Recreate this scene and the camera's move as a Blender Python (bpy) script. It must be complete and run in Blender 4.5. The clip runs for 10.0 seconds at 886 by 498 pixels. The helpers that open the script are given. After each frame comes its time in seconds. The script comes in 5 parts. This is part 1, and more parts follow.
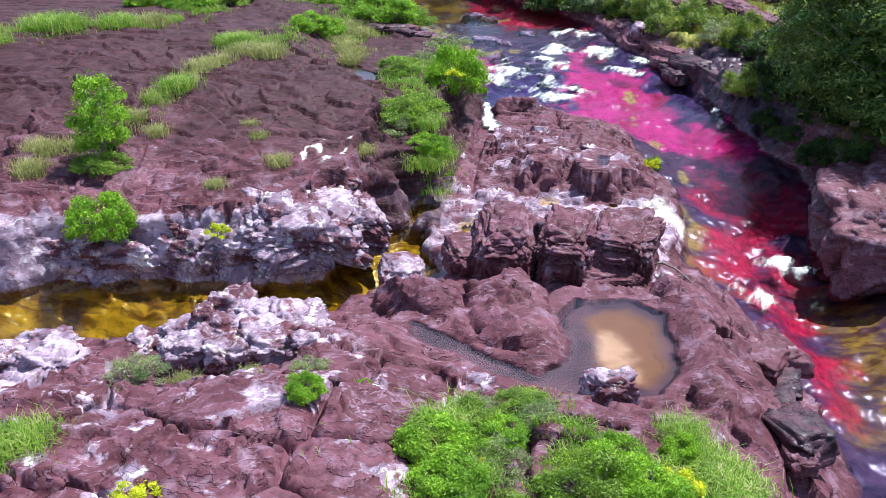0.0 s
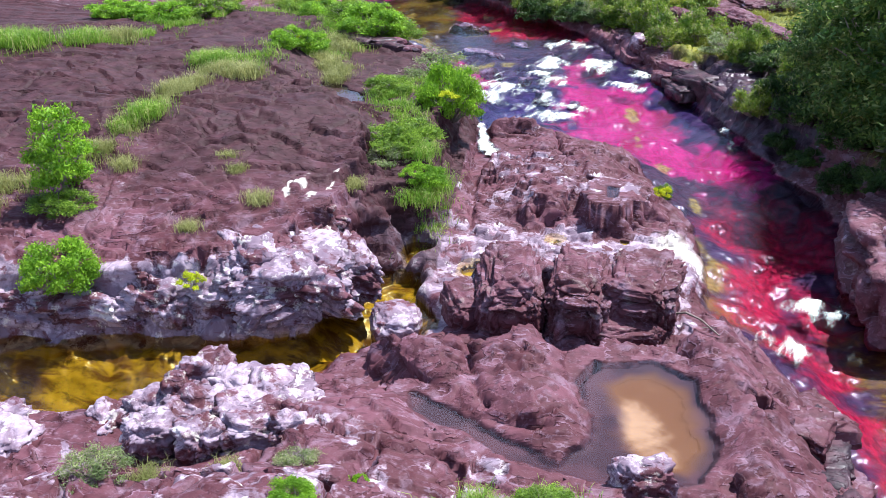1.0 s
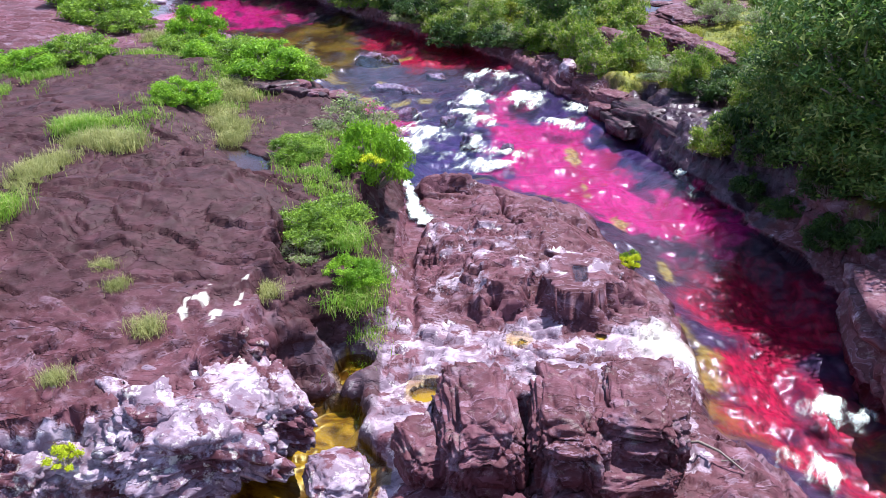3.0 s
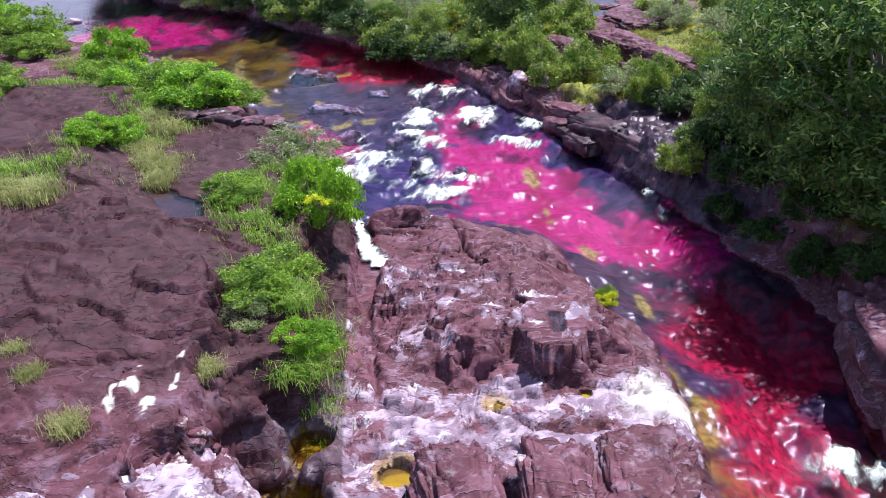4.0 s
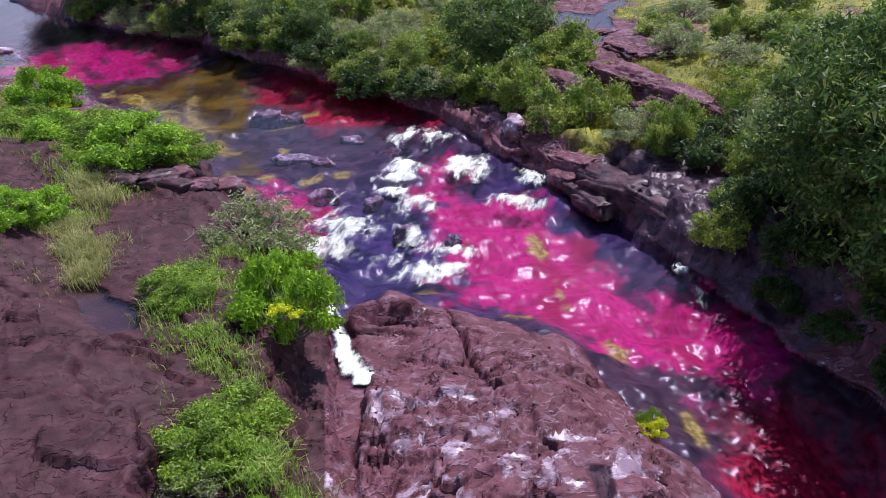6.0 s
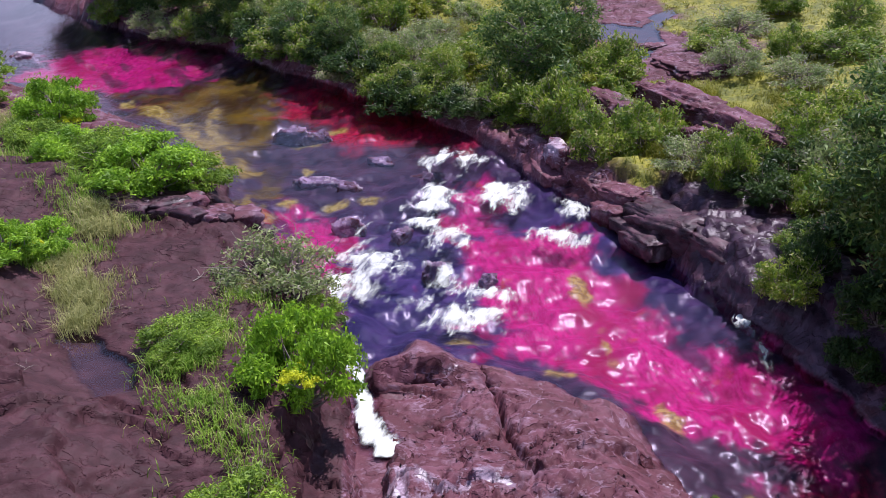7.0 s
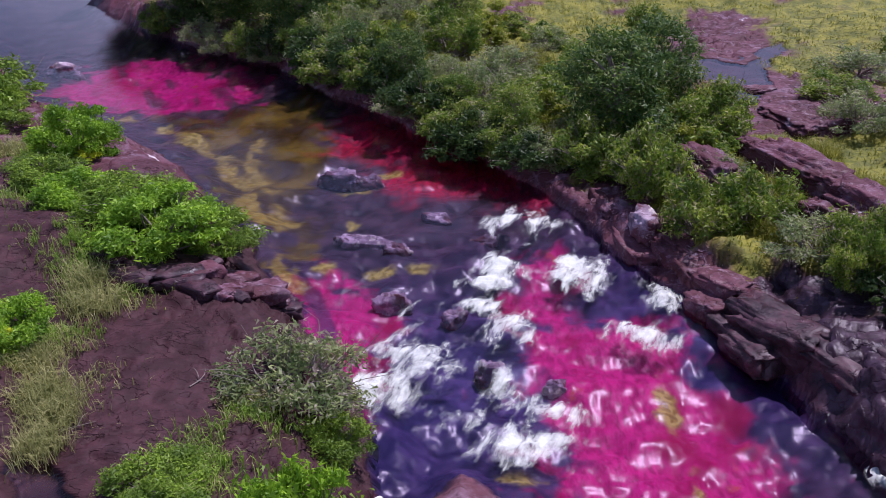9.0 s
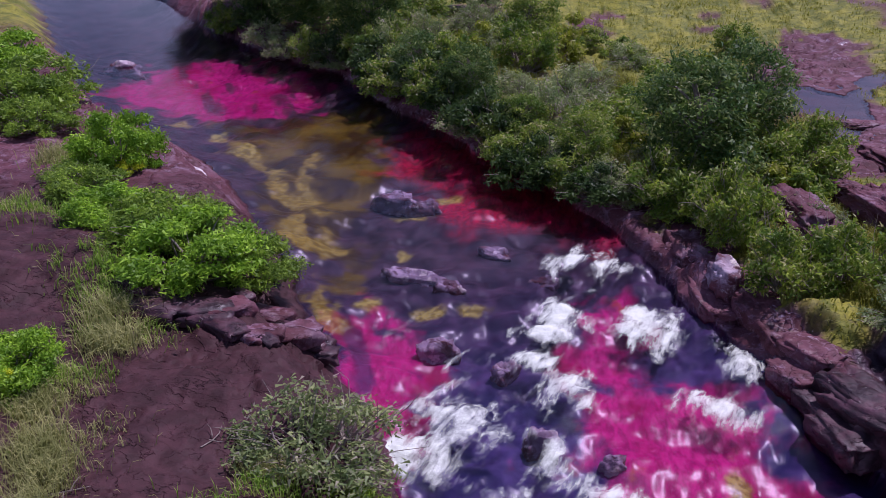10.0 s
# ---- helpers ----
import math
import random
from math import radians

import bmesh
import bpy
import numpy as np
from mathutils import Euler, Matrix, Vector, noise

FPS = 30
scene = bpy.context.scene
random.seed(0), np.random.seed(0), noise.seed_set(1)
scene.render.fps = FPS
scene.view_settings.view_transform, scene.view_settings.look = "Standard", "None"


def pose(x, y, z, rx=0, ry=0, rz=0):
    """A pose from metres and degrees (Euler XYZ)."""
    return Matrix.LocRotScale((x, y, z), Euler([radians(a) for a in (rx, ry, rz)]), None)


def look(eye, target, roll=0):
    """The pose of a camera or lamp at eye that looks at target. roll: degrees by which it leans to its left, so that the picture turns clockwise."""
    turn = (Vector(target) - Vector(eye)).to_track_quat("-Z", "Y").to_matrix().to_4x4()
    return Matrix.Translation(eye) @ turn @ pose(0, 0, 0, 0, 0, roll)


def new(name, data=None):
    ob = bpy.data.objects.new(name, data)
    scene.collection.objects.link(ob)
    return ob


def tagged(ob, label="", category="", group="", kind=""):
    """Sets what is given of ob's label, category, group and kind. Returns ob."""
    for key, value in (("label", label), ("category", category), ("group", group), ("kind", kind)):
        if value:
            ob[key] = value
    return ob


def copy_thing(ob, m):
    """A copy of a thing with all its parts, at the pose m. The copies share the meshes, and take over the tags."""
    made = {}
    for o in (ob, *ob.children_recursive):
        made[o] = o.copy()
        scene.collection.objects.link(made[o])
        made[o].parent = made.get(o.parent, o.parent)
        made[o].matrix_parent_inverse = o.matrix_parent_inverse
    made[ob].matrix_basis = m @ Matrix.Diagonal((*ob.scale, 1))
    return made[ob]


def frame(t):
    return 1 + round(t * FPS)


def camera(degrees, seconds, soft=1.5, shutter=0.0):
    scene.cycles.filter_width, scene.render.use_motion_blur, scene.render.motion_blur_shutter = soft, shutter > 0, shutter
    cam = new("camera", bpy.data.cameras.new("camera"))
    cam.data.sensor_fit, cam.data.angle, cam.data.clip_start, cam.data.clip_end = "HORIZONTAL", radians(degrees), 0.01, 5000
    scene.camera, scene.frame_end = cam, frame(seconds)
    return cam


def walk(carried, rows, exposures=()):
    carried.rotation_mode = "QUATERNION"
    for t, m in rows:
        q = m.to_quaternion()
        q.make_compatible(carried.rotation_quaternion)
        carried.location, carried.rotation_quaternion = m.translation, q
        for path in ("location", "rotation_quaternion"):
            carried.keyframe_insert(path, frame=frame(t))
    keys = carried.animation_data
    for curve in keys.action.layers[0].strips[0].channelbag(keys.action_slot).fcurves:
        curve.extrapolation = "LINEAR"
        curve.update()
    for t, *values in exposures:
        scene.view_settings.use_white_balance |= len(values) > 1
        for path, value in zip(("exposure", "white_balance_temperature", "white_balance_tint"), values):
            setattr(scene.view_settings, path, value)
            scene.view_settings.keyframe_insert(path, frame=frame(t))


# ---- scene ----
cam = camera(49.8, 10.0, soft=0.7)
PATH = [
    (0, (2.689, -0.896, 12.917), (2.415, 0.881, 12.042), -0.1),
    (0.5, (2.199, 0.658, 12.921), (1.936, 2.436, 12.045), 0.0),
    (1, (1.719, 2.254, 12.927), (1.483, 4.035, 12.049), -0.0),
    (1.5, (1.233, 3.843, 13.007), (1.043, 5.63, 12.127), -0.2),
    (2, (0.763, 5.431, 13.085), (0.622, 7.221, 12.203), -0.4),
    (2.5, (0.331, 7.054, 13.081), (0.236, 8.846, 12.199), -0.6),
    (3, (0.029, 8.643, 13.113), (-0.003, 10.437, 12.23), -1.0),
    (3.2, (-0.075, 9.313, 13.128), (-0.078, 11.107, 12.244), -1.3),
    (4.3, (-0.562, 12.871, 13.059), (-0.447, 14.658, 12.168), -2.1),
    (4.5, (-0.622, 13.548, 13.042), (-0.495, 15.335, 12.153), -2.0),
    (5, (-0.727, 15.217, 12.99), (-0.576, 17.002, 12.1), -2.1),
    (5.5, (-0.783, 16.877, 12.971), (-0.619, 18.66, 12.08), -2.2),
    (5.7, (-0.816, 17.506, 12.957), (-0.647, 19.29, 12.068), -2.1),
    (7, (-0.67, 21.45, 12.902), (-0.568, 23.237, 12.01), -1.7),
    (7.5, (-0.574, 22.95, 12.872), (-0.485, 24.737, 11.979), -1.5),
    (8, (-0.468, 24.411, 12.885), (-0.39, 26.199, 11.992), -1.4),
    (8.5, (-0.317, 25.828, 12.837), (-0.296, 27.618, 11.946), -1.0),
    (9, (-0.176, 27.139, 12.783), (-0.215, 28.929, 11.893), -0.6),
    (9.5, (-0.021, 28.621, 12.711), (-0.117, 30.41, 11.822), -0.1),
    (10, (0.072, 29.911, 12.686), (-0.11, 31.692, 11.795), 0.5),
]
# seconds, stops, kelvin, tint
EXPOSURES = ((0, 0.88, 5800, 12), (2.5, 1.08, 5800, 13), (4.5, 0.58, 5800, 19), (5.5, 0.32, 5900, 24), (7.5, 0.42, 5900, 30), (9, -0.08, 5750, 36), (10, -0.26, 5700, 41))
walk(cam, [(t, look(e, g, r)) for t, e, g, r in PATH], EXPOSURES)

# ---- light ----
SUN_AZ, SUN_EL = radians(42), radians(63)  # azimuth from +y towards +x
world = bpy.data.worlds.new("world")
scene.world = world
world.use_nodes = True
wn = world.node_tree
sky = wn.nodes.new("ShaderNodeTexSky")
sky.sky_type, sky.sun_disc = "NISHITA", False
sky.sun_elevation, sky.sun_rotation = SUN_EL, SUN_AZ
sky.dust_density = 0.3
wn.nodes["Background"].inputs["Strength"].default_value = 0.10
# broken white clouds all over the sky
cloud = wn.nodes.new("ShaderNodeTexNoise")
cloud.inputs["Scale"].default_value, cloud.inputs["Detail"].default_value, cloud.inputs["Roughness"].default_value = 2.6, 5, 0.55
cover = wn.nodes.new("ShaderNodeMapRange")
cover.interpolation_type = "SMOOTHSTEP"
cover.inputs["From Min"].default_value, cover.inputs["From Max"].default_value = 0.50, 0.68
wn.links.new(wn.nodes.new("ShaderNodeTexCoord").outputs["Generated"], cloud.inputs["Vector"])
wn.links.new(cloud.outputs["Fac"], cover.inputs["Value"])
over = wn.nodes.new("ShaderNodeMix")
over.data_type = "RGBA"
wn.links.new(cover.outputs[0], over.inputs["Factor"])
wn.links.new(sky.outputs[0], over.inputs[6])
over.inputs[7].default_value = (8.5, 9.2, 11.6, 1)
wn.links.new(over.outputs[2], wn.nodes["Background"].inputs["Color"])
sun = new("sun", bpy.data.lights.new("sun", "SUN"))
sun.data.energy, sun.data.angle, sun.data.color = 5.0, radians(0.6), (1.0, 0.96, 0.9)
sun_way = Vector((math.sin(SUN_AZ) * math.cos(SUN_EL), math.cos(SUN_AZ) * math.cos(SUN_EL), math.sin(SUN_EL)))
sun.matrix_world = look(sun_way * 60, (0, 0, 0))


# ---- materials ----
class Nodes:
    """Short way to write a node material."""

    def __init__(self, name):
        self.mat = bpy.data.materials.new(name)
        self.mat.use_nodes = True
        self.tree = self.mat.node_tree
        self.tree.nodes.clear()
        self.out = self.add("ShaderNodeOutputMaterial")
        self.co = self.add("ShaderNodeNewGeometry").outputs["Position"]

    def add(self, kind, **sets):
        node = self.tree.nodes.new(kind)
        for k, v in sets.items():
            setattr(node, k, v)
        return node

    def put(self, socket, value):
        if isinstance(value, bpy.types.NodeSocket):
            self.tree.links.new(value, socket)
        else:
            socket.default_value = value if not isinstance(value, tuple) or len(value) == 4 or socket.type == "VECTOR" else (*value, 1)

    def noise(self, scale, detail=4.0, rough=0.55, warp=0.0, squash=None):
        n = self.add("ShaderNodeTexNoise")
        co = self.co
        if squash:
            m = self.add("ShaderNodeVectorMath", operation="MULTIPLY")
            self.put(m.inputs[0], co)
            self.put(m.inputs[1], squash)
            co = m.outputs[0]
        self.put(n.inputs["Vector"], co)
        for k, v in (("Scale", scale), ("Detail", detail), ("Roughness", rough), ("Distortion", warp)):
            n.inputs[k].default_value = v
        return n.outputs["Fac"]

    def attr(self, name):
        return self.add("ShaderNodeAttribute", attribute_name=name).outputs["Fac"]

    def math(self, op, a, b=0.0):
        n = self.add("ShaderNodeMath", operation=op)
        self.put(n.inputs[0], a)
        self.put(n.inputs[1], b)
        return n.outputs[0]

    def ramp(self, fac, lo, hi):
        n = self.add("ShaderNodeMapRange", interpolation_type="SMOOTHSTEP")
        self.put(n.inputs["Value"], fac)
        n.inputs["From Min"].default_value, n.inputs["From Max"].default_value = lo, hi
        return n.outputs[0]

    def mix(self, fac, a, b):
        n = self.add("ShaderNodeMix", data_type="RGBA")
        self.put(n.inputs["Factor"], fac)
        self.put(n.inputs[6], a)
        self.put(n.inputs[7], b)
        return n.outputs[2]

    def bump(self, height, strength, distance):
        n = self.add("ShaderNodeBump")
        self.put(n.inputs["Height"], height)
        n.inputs["Strength"].default_value, n.inputs["Distance"].default_value = strength, distance
        return n.outputs[0]

    def finish(self, color, rough=0.8, normal=None, spec=0.3, **more):
        p = self.add("ShaderNodeBsdfPrincipled")
        self.put(p.inputs["Base Color"], color)
        self.put(p.inputs["Roughness"], rough)
        self.put(p.inputs["Specular IOR Level"], spec)
        for k, v in more.items():
            self.put(p.inputs[k], v)
        if normal is not None:
            self.put(p.inputs["Normal"], normal)
        self.put(self.out.inputs["Surface"], p.outputs[0])
        return self.mat


BROWN, BROWN_DARK, BROWN_PINK = (0.080, 0.024, 0.030), (0.036, 0.011, 0.015), (0.140, 0.052, 0.068)
LAVENDER = (0.30, 0.20, 0.26)
PALE, PALE_GREY, CREAM = (0.40, 0.31, 0.37), (0.19, 0.13, 0.17), (0.66, 0.60, 0.52)


def flakes(n):
    """Thin beds that end in crooked rims: the level of the bed, and the way up to the next."""
    v = n.math("MULTIPLY", n.noise(0.45, 7, 0.55, 0.3, (0.8, 1.4, 2.0)), 13.0)
    return n.math("FLOOR", v), n.math("FRACT", v)


def cracks(n):
    """Crooked hairline joints, here and there: one on the joint."""
    v = n.math("ABSOLUTE", n.math("SUBTRACT", n.noise(0.75, 6, 0.62, 0.25, (0.8, 1.2, 1)), 0.5))
    return n.math("MULTIPLY", n.math("SUBTRACT", 1.0, n.ramp(v, 0.0, 0.007)), n.ramp(n.noise(0.45, 3), 0.52, 0.62))


def rock_colour(n, pale):
    """Laterite brown with plum and pink beds, going over to bleached stone where pale is high."""
    level, way = flakes(n)
    tone = n.math("FRACT", n.math("MULTIPLY", level, 0.618))
    big = n.noise(0.5, 6, 0.62, 0.3)
    brown = n.mix(n.ramp(n.math("ADD", big, n.math("MULTIPLY", n.math("SUBTRACT", tone, 0.5), 0.22)), 0.36, 0.68), BROWN, BROWN_PINK)
    brown = n.mix(n.math("MULTIPLY", n.ramp(n.noise(3.0, 6, 0.62), 0.48, 0.68), 0.5), brown, BROWN_DARK)
    brown = n.mix(n.math("MULTIPLY", n.ramp(n.noise(1.3, 8, 0.66, 0.3), 0.52, 0.66), 0.38), brown, LAVENDER)
    brown = n.mix(n.math("MULTIPLY", n.ramp(n.noise(6.5, 6, 0.70), 0.54, 0.70), 0.30), brown, LAVENDER)
    # rims of the beds, paler towards lavender in places
    rim = n.math("MULTIPLY", n.math("SUBTRACT", 1.0, n.ramp(way, 0.02, 0.22)), n.ramp(n.noise(1.1, 5), 0.44, 0.62))
    brown = n.mix(n.math("MULTIPLY", rim, 0.55), brown, LAVENDER)
    stone = n.mix(n.ramp(n.noise(1.4, 8, 0.66, 0.6), 0.44, 0.60), PALE_GREY, PALE)
    stone = n.mix(n.math("MULTIPLY", n.ramp(n.noise(2.3, 6, 0.65, 0.3, (1, 1, 4)), 0.54, 0.64), 0.5), stone, BROWN_PINK)
    stone = n.mix(n.ramp(n.noise(1.9, 6, 0.66, 0.2), 0.58, 0.66), stone, (0.60, 0.53, 0.54))
    edge = n.math("ADD", pale, n.math("MULTIPLY", n.math("SUBTRACT", n.noise(0.95, 8, 0.66, 0.4), 0.5), 2.4))
    col = n.mix(n.ramp(edge, 0.43, 0.58), brown, stone)
    return n.mix(n.math("MULTIPLY", cracks(n), 0.5), col, BROWN_DARK)


def rock_relief(n, bare=1.0):
    """Thin beds with crisp rims, hairline joints here and there, and a pitted grain."""
    level, way = flakes(n)
    steps = n.math("ADD", level, n.ramp(way, 0.80, 1.0))
    h = n.math("SUBTRACT", n.math("MULTIPLY", steps, 0.32), n.math("MULTIPLY", cracks(n), 0.7))
    h = n.math("ADD", h, n.math("MULTIPLY", n.noise(1.6, 5, 0.5, 0.2), 0.45))
    h = n.math("ADD", n.math("MULTIPLY", h, bare), n.math("MULTIPLY", n.noise(8.0, 7, 0.66), n.math("ADD", 0.06, n.math("MULTIPLY", bare, 0.24))))
    return n.bump(h, 0.9, 0.07)


def rock_material(name, pale):
    n = Nodes(name)
    spots = n.ramp(n.noise(2.6, 6, 0.7), 0.56, 0.66)
    col = n.mix(n.math("MULTIPLY", spots, min(1.0, pale * 1.2)), rock_colour(n, pale), CREAM)
    return n.finish(col, 0.65, rock_relief(n), 0.2)


def wet_rock_material():
    n = Nodes("wet_rock")
    col = n.mix(n.ramp(n.noise(1.8, 7, 0.65), 0.38, 0.68), (0.022, 0.009, 0.014), (0.095, 0.040, 0.052))
    return n.finish(col, n.ramp(n.noise(3.0, 4), 0.0, 1.0), rock_relief(n), 0.35)


def ground_material():
    """Bedrock, turf, and the river's bed with its red water plants, laid out by the ground's zones."""
    n = Nodes("ground")
    col = rock_colour(n, n.attr("pale"))
    soil = n.mix(n.ramp(n.noise(2.0, 7, 0.65), 0.35, 0.7), (0.028, 0.009, 0.010), (0.066, 0.025, 0.029))
    col = n.mix(n.math("MULTIPLY", n.attr("soil"), 0.95), col, soil)
    col = n.mix(n.attr("cream"), col, CREAM)
    moss = n.mix(n.ramp(n.noise(1.3, 5, 0.6), 0.35, 0.65), (0.10, 0.115, 0.012), (0.25, 0.235, 0.026))
    moss = n.mix(n.ramp(n.noise(9.0, 4, 0.6), 0.5, 0.7), moss, (0.06, 0.08, 0.012))
    col = n.mix(n.attr("turf"), col, moss)
    patchy = n.ramp(n.noise(1.5, 6, 0.65), 0.35, 0.7)
    # blue-violet bed colour stands in for sky reflected on the rapids
    bed = n.mix(n.attr("sky_tint"), n.mix(patchy, (0.020, 0.012, 0.018), (0.085, 0.048, 0.062)), n.mix(patchy, (0.016, 0.012, 0.062), (0.075, 0.046, 0.15)))
    amber = n.mix(n.ramp(n.noise(0.55, 7, 0.6, 0.3), 0.40, 0.66), (0.040, 0.022, 0.006), (0.15, 0.105, 0.010))
    bed = n.mix(n.attr("amber"), bed, amber)
    slabs = n.ramp(n.noise(1.5, 8, 0.66, 0.5, (0.55, 1.6, 1)), 0.40, 0.60)
    gold = n.mix(slabs, (0.075, 0.034, 0.007), (0.28, 0.19, 0.012))
    gold = n.mix(n.math("MULTIPLY", n.ramp(n.noise(4.0, 6, 0.7), 0.5, 0.68), 0.7), gold, (0.045, 0.026, 0.008))
    bed = n.mix(n.attr("gold"), bed, gold)
    strand = n.noise(4.0, 8, 0.70, 0.3, (1.5, 0.6, 1))
    weed = n.mix(n.ramp(strand, 0.36, 0.62), (0.28, 0.004, 0.085), (0.52, 0.022, 0.175))
    weed = n.mix(n.ramp(n.noise(0.9, 5, 0.6), 0.62, 0.76), weed, (0.42, 0.07, 0.05))
    weed = n.mix(n.ramp(n.noise(0.45, 6, 0.6, 0.3, (1.3, 0.6, 1)), 0.44, 0.66), weed, (0.27, 0.003, 0.055))
    red = n.mix(n.ramp(strand, 0.38, 0.62), (0.16, 0.003, 0.020), (0.46, 0.014, 0.055))
    weed = n.mix(n.math("MULTIPLY", n.ramp(n.noise(11.0, 6, 0.75), 0.56, 0.70), 0.45), weed, (0.68, 0.20, 0.36))
    red = n.mix(n.math("MULTIPLY", n.ramp(n.noise(11.0, 6, 0.75), 0.58, 0.72), 0.45), red, (0.66, 0.16, 0.16))
    bed = n.mix(n.attr("red"), bed, red)
    bed = n.mix(n.attr("pink"), bed, weed)
    bed = n.mix(n.attr("sand"), bed, n.mix(n.ramp(n.noise(5.0, 5), 0.4, 0.6), (0.19, 0.150, 0.018), (0.42, 0.37, 0.085)))
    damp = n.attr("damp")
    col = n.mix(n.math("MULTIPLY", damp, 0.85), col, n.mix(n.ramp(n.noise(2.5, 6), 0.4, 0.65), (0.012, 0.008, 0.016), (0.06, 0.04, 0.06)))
    col = n.mix(n.attr("bed"), col, bed)
    mud = n.mix(n.ramp(n.math("ADD", n.attr("silted"), n.math("MULTIPLY", n.math("SUBTRACT", n.noise(1.1, 5, 0.6, 0.4), 0.5), 2.2)), 0.2, 1.1), (0.17, 0.082, 0.024), (0.44, 0.32, 0.19))
    col = n.mix(n.attr("silt"), col, n.mix(n.ramp(n.noise(0.9, 5), 0.4, 0.6), (0.040, 0.020, 0.030), (0.085, 0.042, 0.056)))
    col = n.mix(n.attr("mud"), col, mud)
    wet = n.attr("wet")
    rough = n.math("SUBTRACT", 0.66, n.math("MULTIPLY", n.math("MAXIMUM", wet, damp), 0.36))
    bare = n.math("SUBTRACT", 1.0, n.math("MAXIMUM", n.attr("silt"), n.math("MAXIMUM", n.attr("bed"), n.attr("mud"))))
    return n.finish(col, rough, rock_relief(n, bare), 0.2)


def water_material(name, tint, ripple, foam=False, gloss=0.04, ior=1.33):
    n = Nodes(name)
    h = n.math("ADD", n.math("MULTIPLY", n.noise(10.0, 3, 0.5, 0.1, (0.7, 1.4, 1)), 0.16), n.math("MULTIPLY", n.noise(26.0, 4, 0.6, 0.1, (0.7, 1.3, 1)), 0.18))
    if foam:
        h = n.math("MULTIPLY", h, n.math("ADD", 0.10, n.math("MULTIPLY", n.ramp(n.attr("foam"), 0.0, 0.30), 0.90)))
    normal = n.bump(h, ripple, 0.10)
    clear = n.add("ShaderNodeBsdfTransparent")
    n.put(clear.inputs[0], tint)
    shine = n.add("ShaderNodeBsdfGlossy")
    shine.inputs["Roughness"].default_value = gloss
    if ripple > 0.05:
        n.put(shine.inputs["Normal"], normal)
    fres = n.add("ShaderNodeFresnel")
    fres.inputs["IOR"].default_value = ior
    if ripple > 0.05:
        n.put(fres.inputs["Normal"], normal)
    m = n.add("ShaderNodeMixShader")
    n.put(m.inputs[0], fres.outputs[0])
    n.put(m.inputs[1], clear.outputs[0])
    n.put(m.inputs[2], shine.outputs[0])
    last = m
    if foam:
        white = n.add("ShaderNodeBsdfDiffuse")
        n.put(white.inputs[0], n.mix(n.noise(3.0, 4), (0.52, 0.57, 0.46), (0.74, 0.76, 0.73)))
        n.put(white.inputs["Normal"], n.bump(n.noise(3.5, 5, 0.6), 0.6, 0.12))
        turn = n.add("ShaderNodeMapping")
        n.put(turn.inputs["Vector"], n.co)
        turn.inputs["Rotation"].default_value = (0, 0, radians(22))
        n.co = turn.outputs[0]
        streak = n.math("ADD", n.math("MULTIPLY", n.noise(1.5, 5, 0.55, 0.5, (1.0, 0.45, 1)), 0.75), n.math("MULTIPLY", n.noise(6.0, 4, 0.6, 0.4, (1.0, 0.30, 1)), 0.25))
        f = n.ramp(n.math("ADD", n.attr("foam"), n.math("MULTIPLY", n.math("SUBTRACT", streak, 0.5), 3.0)), 0.46, 1.06)
        f = n.math("MULTIPLY", f, n.ramp(n.attr("foam"), 0.08, 0.30))
        last = n.add("ShaderNodeMixShader")
        n.put(last.inputs[0], f)
        n.put(last.inputs[1], m.outputs[0])
        n.put(last.inputs[2], white.outputs[0])
    n.put(n.out.inputs["Surface"], last.outputs[0])
    return n.mat


def leaf_material(name, dark, light, dry=None):
    n = Nodes(name)
    geo = n.add("ShaderNodeNewGeometry")
    isle = geo.outputs["Random Per Island"]
    col = n.mix(isle, dark, light)
    if dry:
        col = n.mix(n.ramp(isle, 0.80, 0.84), col, dry)
    col = n.mix(n.ramp(n.noise(1.2, 3), 0.35, 0.7), col, dark)
    diff, trans = n.add("ShaderNodeBsdfPrincipled"), n.add("ShaderNodeBsdfTranslucent")
    n.put(diff.inputs["Base Color"], col)
    diff.inputs["Roughness"].default_value = 0.5
    diff.inputs["Specular IOR Level"].default_value = 0.3
    n.put(trans.inputs[0], col)
    m = n.add("ShaderNodeMixShader")
    m.inputs[0].default_value = 0.45
    n.put(m.inputs[1], diff.outputs[0])
    n.put(m.inputs[2], trans.outputs[0])
    n.put(n.out.inputs["Surface"], m.outputs[0])
    return n.mat


def bark_material():
    n = Nodes("bark")
    return n.finish(n.mix(n.noise(12.0, 4, 0.6, 0.0, (1, 1, 0.3)), (0.10, 0.075, 0.06), (0.34, 0.29, 0.25)), 0.9)


M_GROUND = ground_material()
M_ROCK = rock_material("brown_rock", 0.12)
M_ROCK_WET = wet_rock_material()
M_ROCK_MIX = rock_material("streaked_rock", 0.42)
M_ROCK_LEDGE = rock_material("layered_rock", 0.58)
M_ROCK_PALE = rock_material("pale_rock", 0.6)
M_RIVER = water_material("river_water", (0.84, 0.80, 0.90), 0.75, True, ior=1.29)
M_STREAM = water_material("stream_water", (0.95, 0.88, 0.58), 0.10)
M_MUD = water_material("pool_water", (0.86, 0.80, 0.80), 0.02, ior=1.5)
M_BARK = bark_material()
M_GREEN = leaf_material("leaf_bright", (0.12, 0.26, 0.012), (0.44, 0.70, 0.04))
